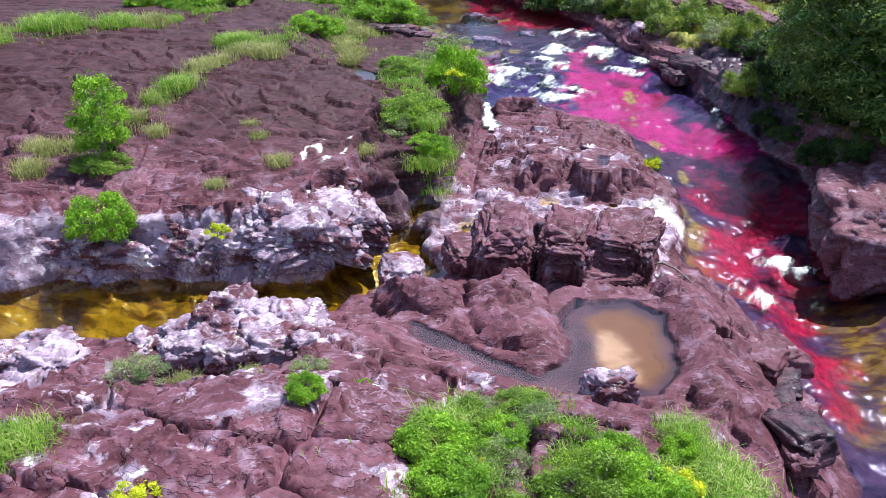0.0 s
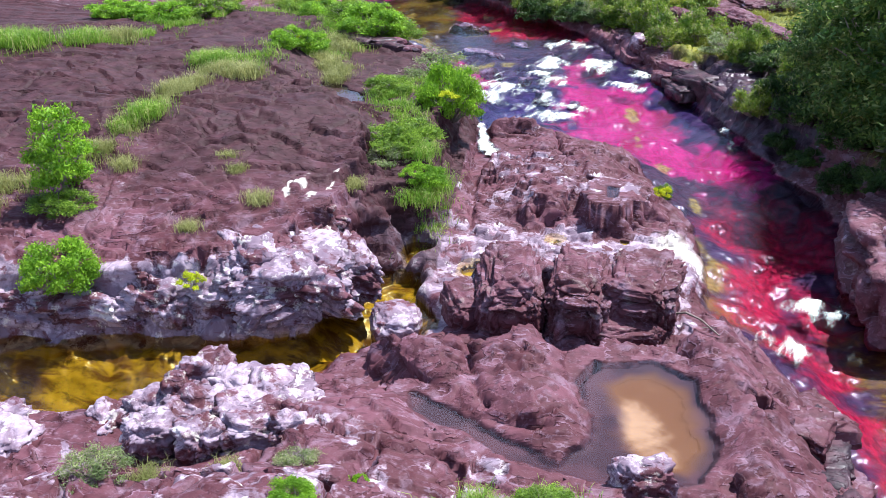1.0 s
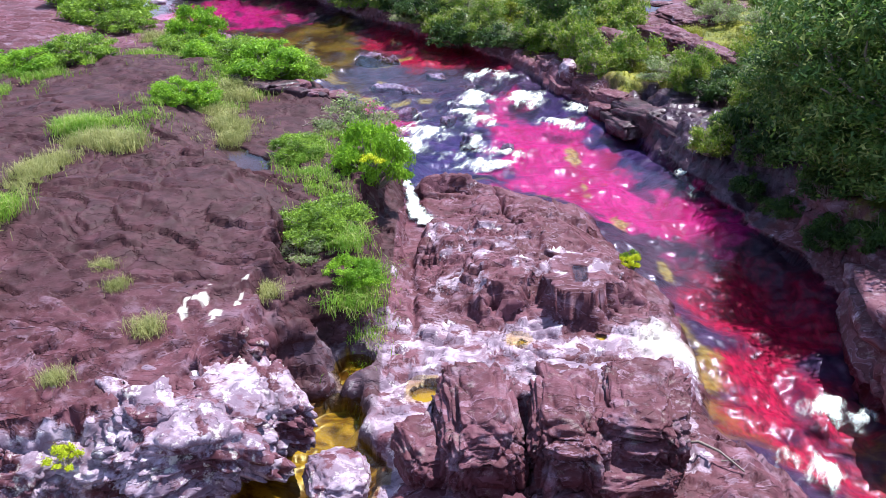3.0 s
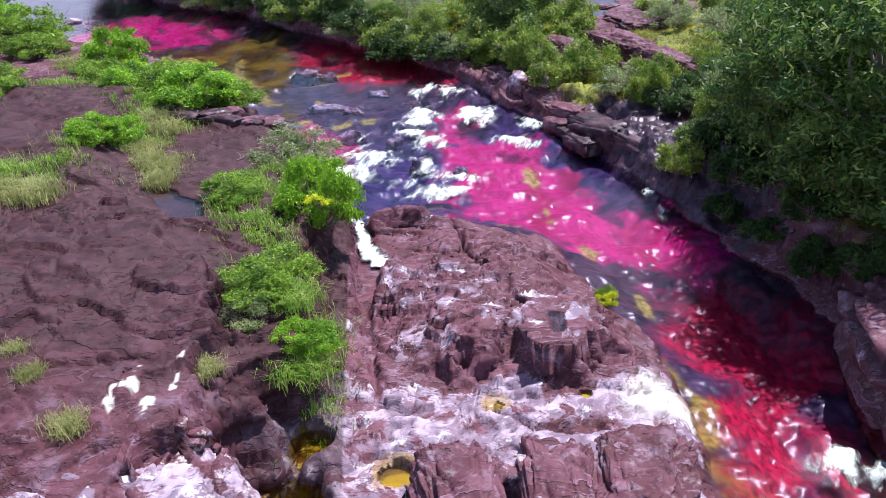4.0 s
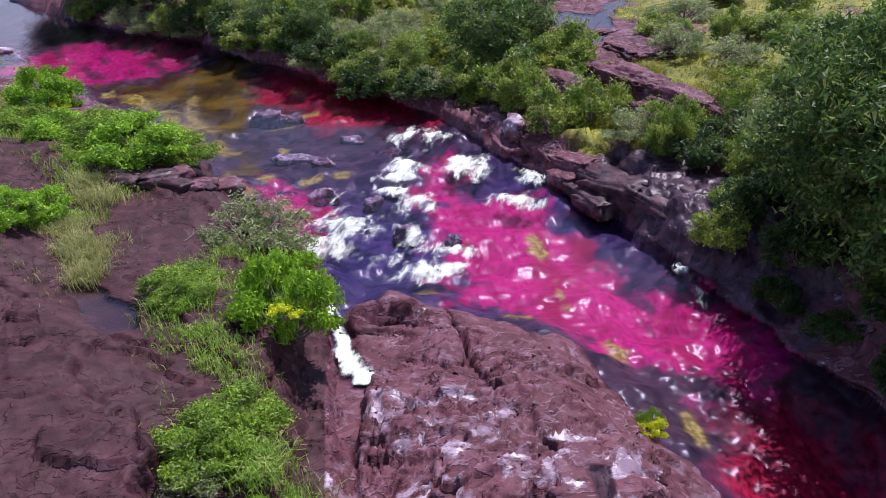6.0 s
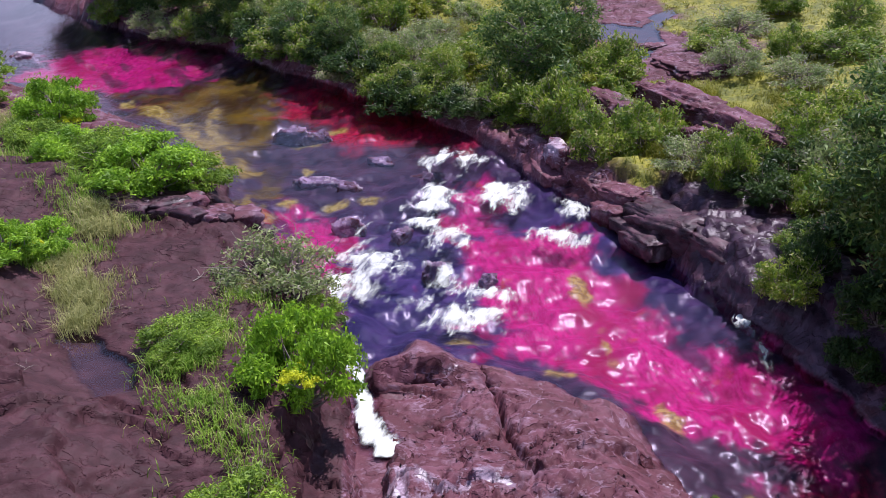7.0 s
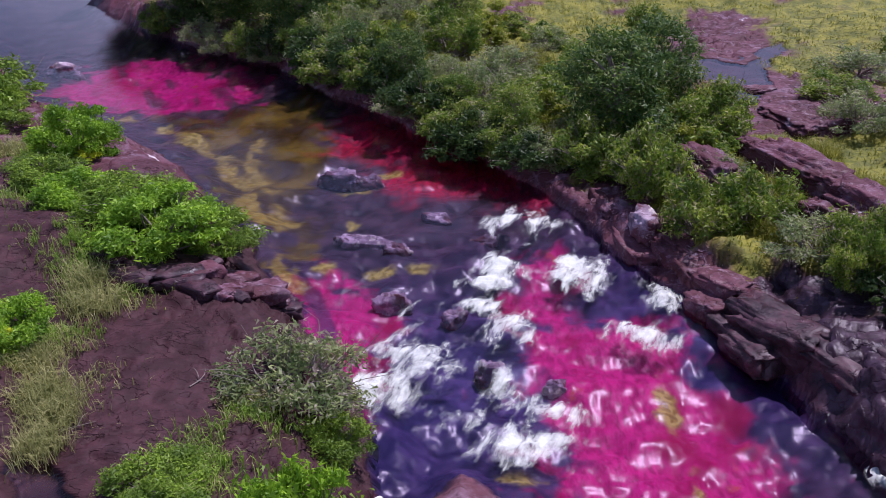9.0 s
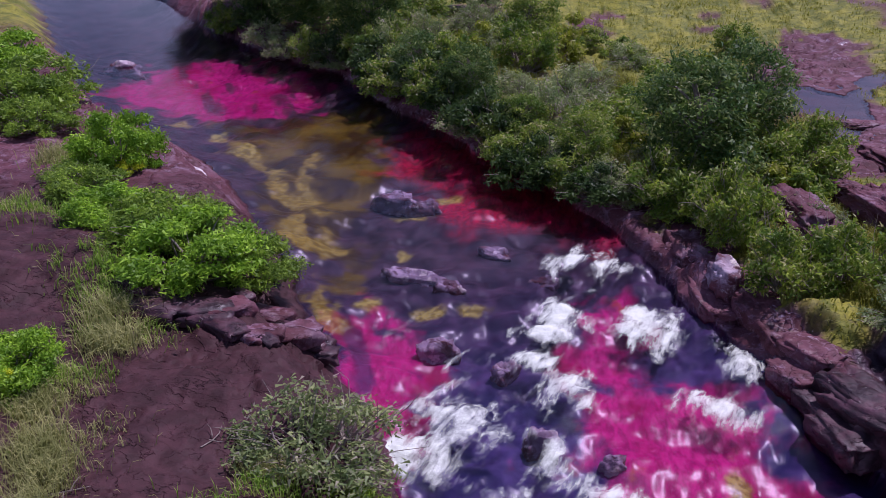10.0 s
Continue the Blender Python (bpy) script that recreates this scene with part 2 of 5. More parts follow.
M_MID = leaf_material("leaf_green", (0.10, 0.185, 0.018), (0.38, 0.56, 0.05))
M_DARK = leaf_material("leaf_dark", (0.04, 0.10, 0.020), (0.21, 0.31, 0.045), (0.30, 0.35, 0.10))
M_BANK = leaf_material("leaf_dull", (0.08, 0.165, 0.015), (0.46, 0.56, 0.055), (0.48, 0.45, 0.20))
M_SCRUB = leaf_material("leaf_olive", (0.15, 0.20, 0.012), (0.52, 0.56, 0.04), (0.46, 0.42, 0.14))
# leaf green darkened to stand in for the shadow under big trees
M_PAINTED_SHADE = leaf_material("leaf_painted_shade", (0.025, 0.06, 0.014), (0.11, 0.18, 0.03))
M_OLIVE = leaf_material("leaf_pale", (0.15, 0.22, 0.07), (0.50, 0.55, 0.20), (0.50, 0.42, 0.33))
M_YELLOW = leaf_material("leaf_yellow", (0.45, 0.52, 0.01), (0.85, 0.86, 0.03))
M_GRASS = leaf_material("grass_blade", (0.14, 0.28, 0.02), (0.46, 0.64, 0.09), (0.58, 0.55, 0.22))
M_DRY = leaf_material("dry_grass", (0.25, 0.27, 0.08), (0.58, 0.56, 0.23))
M_MEADOW = leaf_material("meadow_grass", (0.18, 0.20, 0.016), (0.40, 0.39, 0.045), (0.46, 0.43, 0.10))

# ---- the land ----
# levels of the land west of the river: x, y, z
WEST = ((-14, 27, 1.3), (-12, 34, 2.1), (-8, 35, 2.3), (-5, 35, 1.5), (-4, 31.6, 1.3), (-9, 29, 1.6), (-7, 40, 1.4), (-12, 43, 2.4),
        (-9, 46, 1.4), (-13, 50, 2.0), (-11, 55, 1.4), (-6, 47, 1.2), (-20, 40, 2.3), (-25, 60, 1.5), (-17, 62, 0.8), (-4, 43, 1.0),
        (-8, 25.3, 1.0), (-12, 24.5, 0.45), (-6, 26, 0.8), (-22, 24, 0.6))
# the low side: foreground, bench and shelf
LOW = ((-10.5, 18, -0.4), (-8, 14, 1.3), (-3, 14, 1.9), (-3, 18.5, 0.9), (1, 18.5, 0.45), (3, 14, 1.4), (7, 14, 0.9), (6.5, 18, 0.6),
       (1, 30, -0.35), (4, 31, -0.4), (-1.5, 28, -0.6), (0, 33, -0.1), (2, 36, 0.1), (1, 41, -0.5), (0, 24, -0.4), (4, 24, -0.5), (-6, 20.4, -0.6), (-4.3, 21.6, -0.6), (-12.5, 19, -0.9))
# levels east and north of the river
EAST = ((6, 55, 0.6), (10, 46, 0.8), (9, 52, 0.9), (14, 40, 1.0), (12, 66, 1.2), (3, 63, 0.8), (-5, 75, 0.9), (20, 55, 1.6),
        (14, 27, 0.3), (14, 18, 0.6), (-20, 95, 1.0), (25, 80, 2.0))
BANK_LEFT = ((-40, 100), (-28.1, 81.4), (-21.4, 71), (-18.6, 67), (-14, 63.5), (-10.8, 60), (-9, 57.4), (-7, 54.2), (-5.6, 50.8), (-3.8, 48.2),
             (-2.5, 45.6), (-2.1, 43.9), (-1.7, 42.3), (-0.2, 43.3), (1.2, 42.4), (3.0, 41.2), (4.6, 39.7), (5.3, 37.2), (5.8, 35.4),
             (6.5, 33.8), (6.5, 31.4), (6.6, 29.6), (6.1, 28.2), (7.2, 26.8), (8.0, 25.6), (8.7, 23.4), (9.2, 20.7), (9.5, 18), (9.6, -70))
BANK_RIGHT = ((-32, 110), (-23.6, 88), (-17.7, 80.2), (-13.1, 75.6), (-9.2, 73), (-5.9, 68.2), (-3.2, 65), (-0.8, 61.8), (1.2, 59.5), (2.3, 57.8),
              (3.6, 55.3), (4.6, 53), (5.8, 51.2), (7.2, 48.3), (8.4, 44.8), (9.3, 42), (10.3, 38.8), (11.4, 36), (11.9, 33), (12.6, 28), (13, 24), (13.2, -70))
STREAM = ((-30, 21.5), (-14.7, 22.5), (-13.3, 23.2), (-10, 23.8), (-6.4, 24.4), (-5.2, 24.9), (-4.6, 26.6), (-3.95, 27.6), (-3.8, 28.6),
          (-3.2, 29.0), (-2.6, 28.6), (-2.3, 27.3), (-1.9, 26.4), (-2.1, 25.2), (-3.3, 24.6), (-4.4, 23.8), (-4.9, 22.9), (-6.4, 22.7),
          (-8.1, 22.5), (-9.4, 20.7), (-12.3, 20.1), (-14, 20.2), (-30, 18.5))
HIGH = ((-9.5, 38.8), (-7.6, 36.4), (-6.0, 34.4), (-4.7, 31.4), (-4.9, 29.4), (-6.4, 25.6), (-16, 23), (-18, 33), (-13.5, 40))
BENCH = ((-4.4, 28.4), (-3.7, 30.3), (-2.3, 31.4), (-2.3, 34), (-2.4, 37.5), (-2.3, 41), (-0.9, 41.5), (-0.8, 36), (0, 33.6), (3, 33.4), (6.3, 33.4),
         (6.2, 29.2), (5.4, 25.2), (4.4, 23.6), (-1.6, 23.6), (-2.2, 25.4), (-2.6, 27.4))
SHELF = ((-1.15, 40.6), (0.3, 42.6), (2.4, 41.6), (4.2, 39.6), (5.0, 37.0), (5.2, 34.6), (5.0, 32.8), (3.7, 31.8), (2.3, 32.7), (0.9, 32.2), (-0.9, 32.5), (-1.2, 36))
OUTCROP = ((-9.8, 39.2), (-8.4, 39.4), (-7.4, 38.2), (-6.9, 36.2), (-7.8, 35.7), (-8.8, 36.4))
BULGE = ((-5.5, 29.6), (-4.3, 29.9), (-3.8, 29.2), (-4.3, 28.6), (-5.3, 28.6))
KNOB_A = ((-2.6, 23.0), (-1.6, 22.6), (-0.5, 22.0), (0.2, 19.9), (-0.6, 20.2), (-1.5, 21.0))
KNOB_B = ((-0.3, 22.6), (0.5, 23.2), (1.3, 23.1), (2.0, 22.1), (2.5, 20.0), (2.4, 18.8), (1.2, 19.3), (0.2, 20.2))
KNOB_C = ((2.4, 22.4), (3.2, 23.3), (4.6, 23.4), (5.2, 22.6), (4.9, 21.9), (3.2, 22.3))
KNOB_D = ((5.3, 23.2), (6.5, 23.0), (7.3, 21.6), (7.9, 18.8), (8.4, 15.8), (8.6, 12.5), (7.3, 12.6), (6.2, 16.2), (5.3, 18.8), (5.2, 21.0))
BLOCK_BACK = ((-0.45, 27.0), (1.3, 26.9), (3.2, 27.0), (5.1, 27.0), (5.0, 28.1), (2.6, 28.2), (0.2, 28.0))
MUD_POOL = ((3.0, 21.3), (3.4, 22.0), (4.3, 22.3), (5.0, 21.3), (5.1, 19.4), (4.7, 18.1), (3.7, 18.1), (3.0, 19.4))
DARK_POOL = ((2.3, 21.2), (2.8, 22.3), (4.3, 22.6), (5.2, 21.7), (5.25, 19.2), (4.9, 17.9), (2.8, 17.6), (1.4, 17.9), (0.4, 18.5), (-1.2, 19.7), (-1.5, 20.4), (-0.5, 19.8), (1.1, 18.9), (2.0, 18.4), (2.6, 18.8), (2.7, 20.0))
SHELF_POOL = ((3.2, 33.5), (3.75, 33.3), (3.65, 32.3), (3.3, 32.35))
PUDDLE = ((-8.7, 41.2), (-7.9, 41.2), (-7.3, 40.5), (-6.6, 39.7), (-6.4, 38.8), (-7.1, 38.6), (-8.0, 39.8))
PINK_MAIN = ((1.3, 53.9), (2.8, 53.9), (2.9, 52.5), (3.6, 50.6), (5.1, 50.0), (6.3, 47.9), (7.0, 44.8), (7.8, 43.1), (9.0, 41.9), (10.1, 39.3), (9.2, 37.9), (7.4, 38.5), (5.4, 39.8), (3.9, 41.4), (2.0, 43.2), (1.9, 44.9), (1.5, 46.9), (1.6, 48.8), (0.9, 51.2))
PINK_LOW = ((6.8, 34.9), (8.1, 36.6), (9.5, 37.6), (10.7, 35), (11, 32.4), (9.5, 30.4), (9.6, 27), (10.4, 24), (10, 22), (9.3, 23.5), (8.6, 26.5), (7.2, 29.2), (7.6, 31.8))
RED_UP = ((-5.5, 65.8), (-4.2, 66.6), (-1.8, 64.0), (0.4, 61.7), (2.1, 58.9), (2.2, 56.8), (0.4, 57.8), (-1.1, 58.1), (-2.6, 59.3), (-3.7, 61.7), (-4.9, 62.7))
PINK_FAR = ((-19.6, 69.3), (-19.4, 74.0), (-17.9, 76.4), (-14.6, 76.3), (-12.2, 73.5), (-9.5, 72.4), (-9.7, 69.7), (-11.5, 68.3), (-13.1, 67.7), (-15.7, 68.1))
PINK_SIDE = ((-4.8, 51.9), (-4.1, 52.4), (-3.5, 52.0), (-2.9, 51.0), (-2.5, 49.7), (-2.4, 47.4), (-2.6, 46.5), (-3.9, 46.7), (-4.3, 48.0), (-4.7, 50.7))
GOLD_UP = ((-13.3, 66.9), (-9.3, 68.2), (-7.3, 69.2), (-5.7, 65.1), (-5.2, 61.0), (-5.7, 59.4), (-5.6, 55.1), (-5.4, 52.0), (-6.8, 54.9), (-9.5, 61.0))
GOLD_LOW = ((10.2, 28), (12.6, 27), (12.6, 22), (11.3, 20), (10.2, 24.8))
GOLD_EDGE = ((6.2, 33), (7.0, 32.4), (7.1, 29.8), (8.4, 27.8), (7.4, 27.6), (6.2, 29))


def lattice(i, j, seed):
    v = np.sin(i * 127.1 + j * 311.7 + seed * 74.7) * 43758.5453
    return (v - np.floor(v)) * 2 - 1


def grain(x, y, seed=0):
    """Smooth random relief of one size, from -1 to 1."""
    i, j = np.floor(x), np.floor(y)
    u, v = x - i, y - j
    u, v = u * u * u * (u * (u * 6 - 15) + 10), v * v * v * (v * (v * 6 - 15) + 10)
    a, b = lattice(i, j, seed), lattice(i + 1, j, seed)
    c, d = lattice(i, j + 1, seed), lattice(i + 1, j + 1, seed)
    return (a + (b - a) * u) * (1 - v) + (c + (d - c) * u) * v


def rough(x, y, octaves=4, seed=0, gain=0.5):
    out, amp, f = 0, 1.0, 1.0
    for k in range(octaves):
        out = out + amp * grain(x * f + 17.3 * k, y * f - 9.1 * k, seed + k)
        amp, f = amp * gain, f * 2.03
    return out


def plates(x, y, seed=0):
    """Random blocks of size one: the distance to their joints, and the level of each, tipped a little."""
    i, j = np.floor(x), np.floor(y)
    f1, f2, level = np.full_like(x, 9.0), np.full_like(x, 9.0), np.zeros_like(x)
    for di in (-1, 0, 1):
        for dj in (-1, 0, 1):
            a, b = i + di, j + dj
            ex, ey = x - (a + 0.5 + 0.45 * lattice(a, b, seed)), y - (b + 0.5 + 0.45 * lattice(a, b, seed + 5))
            d = np.hypot(ex, ey)
            f2 = np.minimum(f2, np.maximum(d, f1))
            level = np.where(d < f1, lattice(a, b, seed + 9) + 1.1 * (ex * lattice(a, b, seed + 11) + ey * lattice(a, b, seed + 13)), level)
            f1 = np.minimum(f1, d)
    return f2 - f1, level


def outside(poly, x, y):
    """Distance to a polygon's outline, below zero within it."""
    near, within = np.full_like(x, 1e9), np.zeros(x.shape, bool)
    for (ax, ay), (bx, by) in zip(poly, (*poly[1:], poly[0])):
        ex, ey = bx - ax, by - ay
        t = np.clip(((x - ax) * ex + (y - ay) * ey) / (ex * ex + ey * ey), 0, 1)
        near = np.minimum(near, np.hypot(x - ax - t * ex, y - ay - t * ey))
        if ay != by:
            within ^= ((ay > y) != (by > y)) & (x < ex * (y - ay) / ey + ax)
    return np.where(within, -near, near)


def along(line, x, y):
    """Distance to an open line."""
    near = np.full_like(x, 1e9)
    for (ax, ay), (bx, by) in zip(line, line[1:]):
        ex, ey = bx - ax, by - ay
        t = np.clip(((x - ax) * ex + (y - ay) * ey) / (ex * ex + ey * ey), 0, 1)
        near = np.minimum(near, np.hypot(x - ax - t * ex, y - ay - t * ey))
    return near


def ease(v, lo, hi):
    t = np.clip((v - lo) / (hi - lo), 0, 1)
    return t * t * (3 - 2 * t)


def blend(spots, x, y, soft=1.2):
    top, low = 0, 0
    for sx, sy, sz in spots:
        w = 1 / ((x - sx) ** 2 + (y - sy) ** 2 + soft) ** 2
        top, low = top + w * sz, low + w
    return top / low


def bedded(v, rim):
    """Flat treads with a crisp rise at the end of each."""
    k = np.floor(v)
    return k + ease(v - k, 1 - rim, 1)


def water_level(x, y):
    return np.interp(y - 0.35 * x, (14, 22, 26, 34, 40, 45, 47.5, 52, 54, 58), (-1.9, -1.65, -1.4, -1.1, -0.85, -0.75, -0.45, -0.35, -0.12, -0.05))


BARE_EAST = ((10.3, 76.6), (12.6, 78.9), (14.9, 77.4), (15.2, 73.4), (15.5, 72.2), (13.3, 68.6), (14.1, 66.6), (16.0, 66.9), (18.2, 68.5), (16.8, 64.3), (13.8, 60.7), (11.4, 59.4), (9.7, 60.3), (10.2, 63.8), (10.4, 65.8), (9.0, 66.1), (9.2, 70.8))
SEEP = ((9.4, 69.4), (10.7, 70.2), (12.5, 68.6), (14.0, 72.2), (15.5, 73.4), (15.0, 71.4), (13.0, 68.3), (12.9, 65.8), (11.8, 64.6), (10.7, 63.0), (10.5, 63.8), (11.2, 65.8), (10.5, 66.4), (9.8, 67.3))
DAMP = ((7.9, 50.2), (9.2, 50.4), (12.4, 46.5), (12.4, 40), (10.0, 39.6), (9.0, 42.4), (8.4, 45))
VEINS = (((-12.9, 65.9), (-10.6, 63.2), (-8.8, 60.5), (-7.8, 59.1), (-7.6, 57.3), (-6.6, 54.9), (-5.8, 53.3), (-5.3, 51.3)), ((-8.5, 64.7), (-8.5, 61.7), (-7.5, 59.1), (-6.4, 57.0), (-6.1, 55.0)), ((6.4, 33), (6.9, 31.5), (6.8, 30)))
# sandy patches of the bed: x, y, half widths
SAND = ((-15.0, 66.7, 0.7, 0.5), (-12.8, 65.7, 0.5, 0.5), (-11.2, 63.8, 0.9, 0.8), (-9.6, 62.1, 0.5, 0.6), (-4.3, 52.8, 0.4, 0.4), (-2.7, 52.9, 0.5, 0.3), (-1.4, 53.1, 0.5, 0.3), (-3.9, 56.2, 0.3, 0.3), (-2.8, 60.5, 0.6, 0.4), (-3.8, 58.9, 0.8, 0.4),
        (3.4, 41.9, 0.4, 0.6), (5.9, 40.0, 0.3, 1.0), (4.9, 46.8, 0.3, 1.2), (5.0, 43.4, 0.25, 0.9), (-5.3, 51.6, 0.3, 0.8), (1.2, 43.7, 0.5, 0.4), (6.9, 36.6, 0.25, 0.7))
RIVER = BANK_LEFT + BANK_RIGHT[::-1]
CHUTE = ((-1.9, 42.4), (-1.55, 40), (-1.3, 38.7), (-1.5, 36), (-1.3, 32.7), (-1.2, 31), (-1.5, 29.4))
SPLIT = ((1.3, 41.8), (1.55, 40), (1.6, 38.2), (1.9, 36.8))
HOLES = ((-3.15, 28.35, 0.68, -1.6), (-2.75, 29.95, 0.52, -1.1), (-0.8, 28.75, 0.42, -0.95), (1.65, 30.8, 0.24, -0.7), (3.9, 31.1, 0.2, -0.75), (-8.4, 24.5, 0.55, -0.2))


def land(x, y):
    """Height of the land and its zones at each place."""
    wob = 0.22 * rough(x * 0.9, y * 0.9, 4, 3)
    river = outside(RIVER, x, y) + wob * 0.8
    stream = outside(STREAM, x, y) + wob * 0.6
    right = along(BANK_RIGHT, x, y) < along(BANK_LEFT, x, y)
    wl = water_level(x, y)
    bench = outside(BENCH, x, y) + wob
    west, lowside, east = blend(WEST, x, y), blend(LOW, x, y), blend(EAST, x, y)
    south = ease(outside(((-40, 21.2), (-10, 21.2), (-5.5, 23.2), (-2.6, 26.4), (-2.4, 41.5), (12, 41.5), (14, -20), (-40, -20)), x, y), -0.7, 0.7)
    h = np.where(right, east, lowside * (1 - south) + west * south)
    # the high back of the west rock, broken off along its east side
    d = outside(HIGH, x, y) + 0.45 * rough(x * 0.6, y * 0.6, 5, 13, 0.55)
    h = np.where(right, h, np.maximum(h, 2.45 - 0.17 * np.maximum(33.5 - y, 0) - 2.2 * np.maximum(d, 0)))
    h = h + 0.14 * rough(x * 0.45, y * 0.45, 3, 21) + 0.014 * rough(x * 1.8, y * 1.8, 4, 25, 0.55)
    # the pale bench
    flat = -0.45 + 0.12 * rough(x * 0.8, y * 0.8, 4, 51) + 0.05 * (y - 29) * (y > 29) + 0.03 * rough(x * 3, y * 3, 3, 55)
    h = np.where(bench < 0, np.minimum(h, flat), np.minimum(h, flat + 2.0 * bench))

    def raise_(h, poly, top, steep, dome, seed, amount=0.2):
        d = outside(poly, x, y) + amount * rough(x * 1.3, y * 1.3, 4, seed)
        body = top - steep * np.maximum(d, 0) - dome * np.exp(np.minimum(d, 0) * 2.2)
        lay = rough(x * 0.7, y * 0.9, 4, seed + 3) * 2
        body = body + 0.06 * (np.floor(lay) + ease(lay - np.floor(lay), 0.8, 1)) + 0.032 * rough(x * 2.2, y * 2.2, 4, seed + 7, 0.55)
        return np.maximum(h, body)

    h = raise_(h, SHELF, 0.52 - 0.17 * np.maximum(y - 36.2, 0) - 0.05 * np.abs(x - 2) - 0.28 * np.maximum(0.8 - x, 0), 1.9, 0.10, 61, 0.35)
    h = raise_(h, OUTCROP, 2.5, 1.5, 0.2, 87, 0.35)
    h = raise_(h, BULGE, 1.35, 2.0, 0.3, 89, 0.3)
    h = raise_(h, BLOCK_BACK, 0.66, 3.0, 0.1, 69, 0.15)
    h = raise_(h, KNOB_A, 0.85, 1.6, 0.4, 71)
    h = raise_(h, KNOB_B, 1.0, 1.6, 0.5, 75)
    h = raise_(h, KNOB_C, 0.45, 1.8, 0.2, 79)
    h = raise_(h, KNOB_D, 1.0, 1.3, 0.35, 83)
    # blocks split by deep joints in the foreground
    joint, _ = plates(x * 0.42 + 0.12 * wob, y * 0.5 + 0.3 * wob, 7)
    fore = ease(18.4 - y, 0, 1.2) * (x < 4) * (river > 0)
    h = h - fore * 0.42 * (1 - ease(joint, 0.0, 0.11))
    # worn strata: tipped beds that break off along crooked rims, cracks, and blocks split by joints on the shelf and bench
    wx, wy = x + 0.4 * rough(x * 0.6, y * 0.6, 3, 43, 0.4), y + 0.4 * rough(x * 0.6, y * 0.6, 3, 44, 0.4)
    j0, p0 = plates(wx * 0.30 + 0.10 * wy, wy * 0.42, 2)
    j1, p1 = plates(wx * 0.75 + 0.2 * wy, wy * 1.05, 3)
    j2, p2 = plates(wx * 1.9, wy * 2.5 + 0.5 * wx, 4)
    shelf = ease(-outside(SHELF, x, y), -0.5, 0.3)
    flaky = np.maximum(ease(rough(x * 0.22, y * 0.22, 3, 47), -0.25, 0.35), 0.5 * shelf)
    low = 1 - ease(y, 40, 44) * (x < -2) * 0.4
    q1 = 2.3 * rough(wx * 0.17 + 0.06 * wy, wy * 0.30, 5, 143, 0.40)
    q2 = 5.0 * rough(wx * 0.62 - 0.1 * wy, wy * 0.95, 4, 147, 0.42)
    h = h + low * (0.20 * (bedded(q1, 0.04) - 0.80 * q1) + (0.004 + 0.030 * flaky) * (1 - 0.2 * ease(y, 30, 36)) * (bedded(q2, 0.08) - 0.85 * q2))
    crack = np.abs(rough(wx * 0.34, wy * 0.55, 5, 151, 0.45))
    h = h - low * 0.16 * (1 - ease(crack, 0.0, 0.03)) * ease(rough(x * 0.3, y * 0.3, 2, 155), 0.0, 0.3)
    h = h + low * (0.03 * p0 - 0.07 * (1 - ease(j0, 0, 0.04))) + flaky * low * (1 - 0.6 * fore) * (0.012 * p1 + 0.006 * p2)
    h = h + shelf * (0.05 * p1 + 0.05 * (bedded(q2, 0.08) - 0.85 * q2) - 0.17 * (1 - ease(j1, 0, 0.045)) - 0.12 * (1 - ease(crack, 0.0, 0.03)))
    q = h / 0.19 + 1.2 * rough(x * 0.3, y * 0.3, 3, 33) + 0.02 * rough(x * 2.0, y * 2.0, 3, 37)
    h = h + 0.19 * (0.6 - 0.35 * ease(y, 26, 31) * (x < -2.5)) * (bedded(q, 0.1) - q)
    # stream, river, grooves, holes
    rel = 0.24 * p0 + 0.14 * p1 + 0.05 * p2 - 0.10 * (1 - ease(j1, 0, 0.08))
    cliff_side = y > 22.6 + 0.75 * np.maximum(x + 6.2, 0)
    foot = np.maximum(stream - 0.10 + 0.35 * rough(x * 0.55, y * 0.55, 4, 92), 0)
    rise = np.where(stream > 0, np.where(cliff_side, 0.1 * stream + 1.9 * foot, 0.75 * stream), 0.6 * stream)
    h = np.minimum(h, -1.4 + 0.18 * rough(x * 0.9, y * 0.9, 4, 91) + rise + rel * ease(stream, 0.1, 0.8))
    depth = 0.18 + 0.42 * ease(-river, 0, 2.0) + 0.16 * rough(x * 0.7, y * 0.7, 4, 95)
    wall = np.where(right, 1.1 + 0.7 * rough(x * 0.5, y * 0.5, 3, 97), 0.8)
    h = np.minimum(h, wl - np.maximum(depth, 0.06) * (river < 0) + wall * np.maximum(river, 0) + rel * ease(river, 0.1, 1.0))
    chute = along(CHUTE, x, y) + 0.5 * wob + 0.1 * p1
    h = np.where(chute < 0.9, np.minimum(h, np.interp(y, (29, 36, 38, 42), (-0.75, -0.7, -0.62, -0.8)) + 2.4 * np.maximum(chute - np.interp(y, (36, 38.5, 41), (0.1, 0.34, 0.25)), 0)), h)
    h = h - 0.35 * (1 - ease(along(SPLIT, x, y) + 0.3 * wob, 0.02, 0.14))
    for cx, cy, r, floor_ in HOLES:
        d = np.hypot(x - cx, (y - cy) * 0.92) - r * (1 + 0.12 * grain(x * 2, y * 2, 5))
        h = np.where(d < 0.12, np.minimum(h, floor_ + 9 * np.maximum(d + 0.05, 0)), h)
    mud, dark, pud = (outside(p, x, y) + k * wob for p, k in ((MUD_POOL, 1.2), (DARK_POOL, 0.6), (PUDDLE, 0.7)))
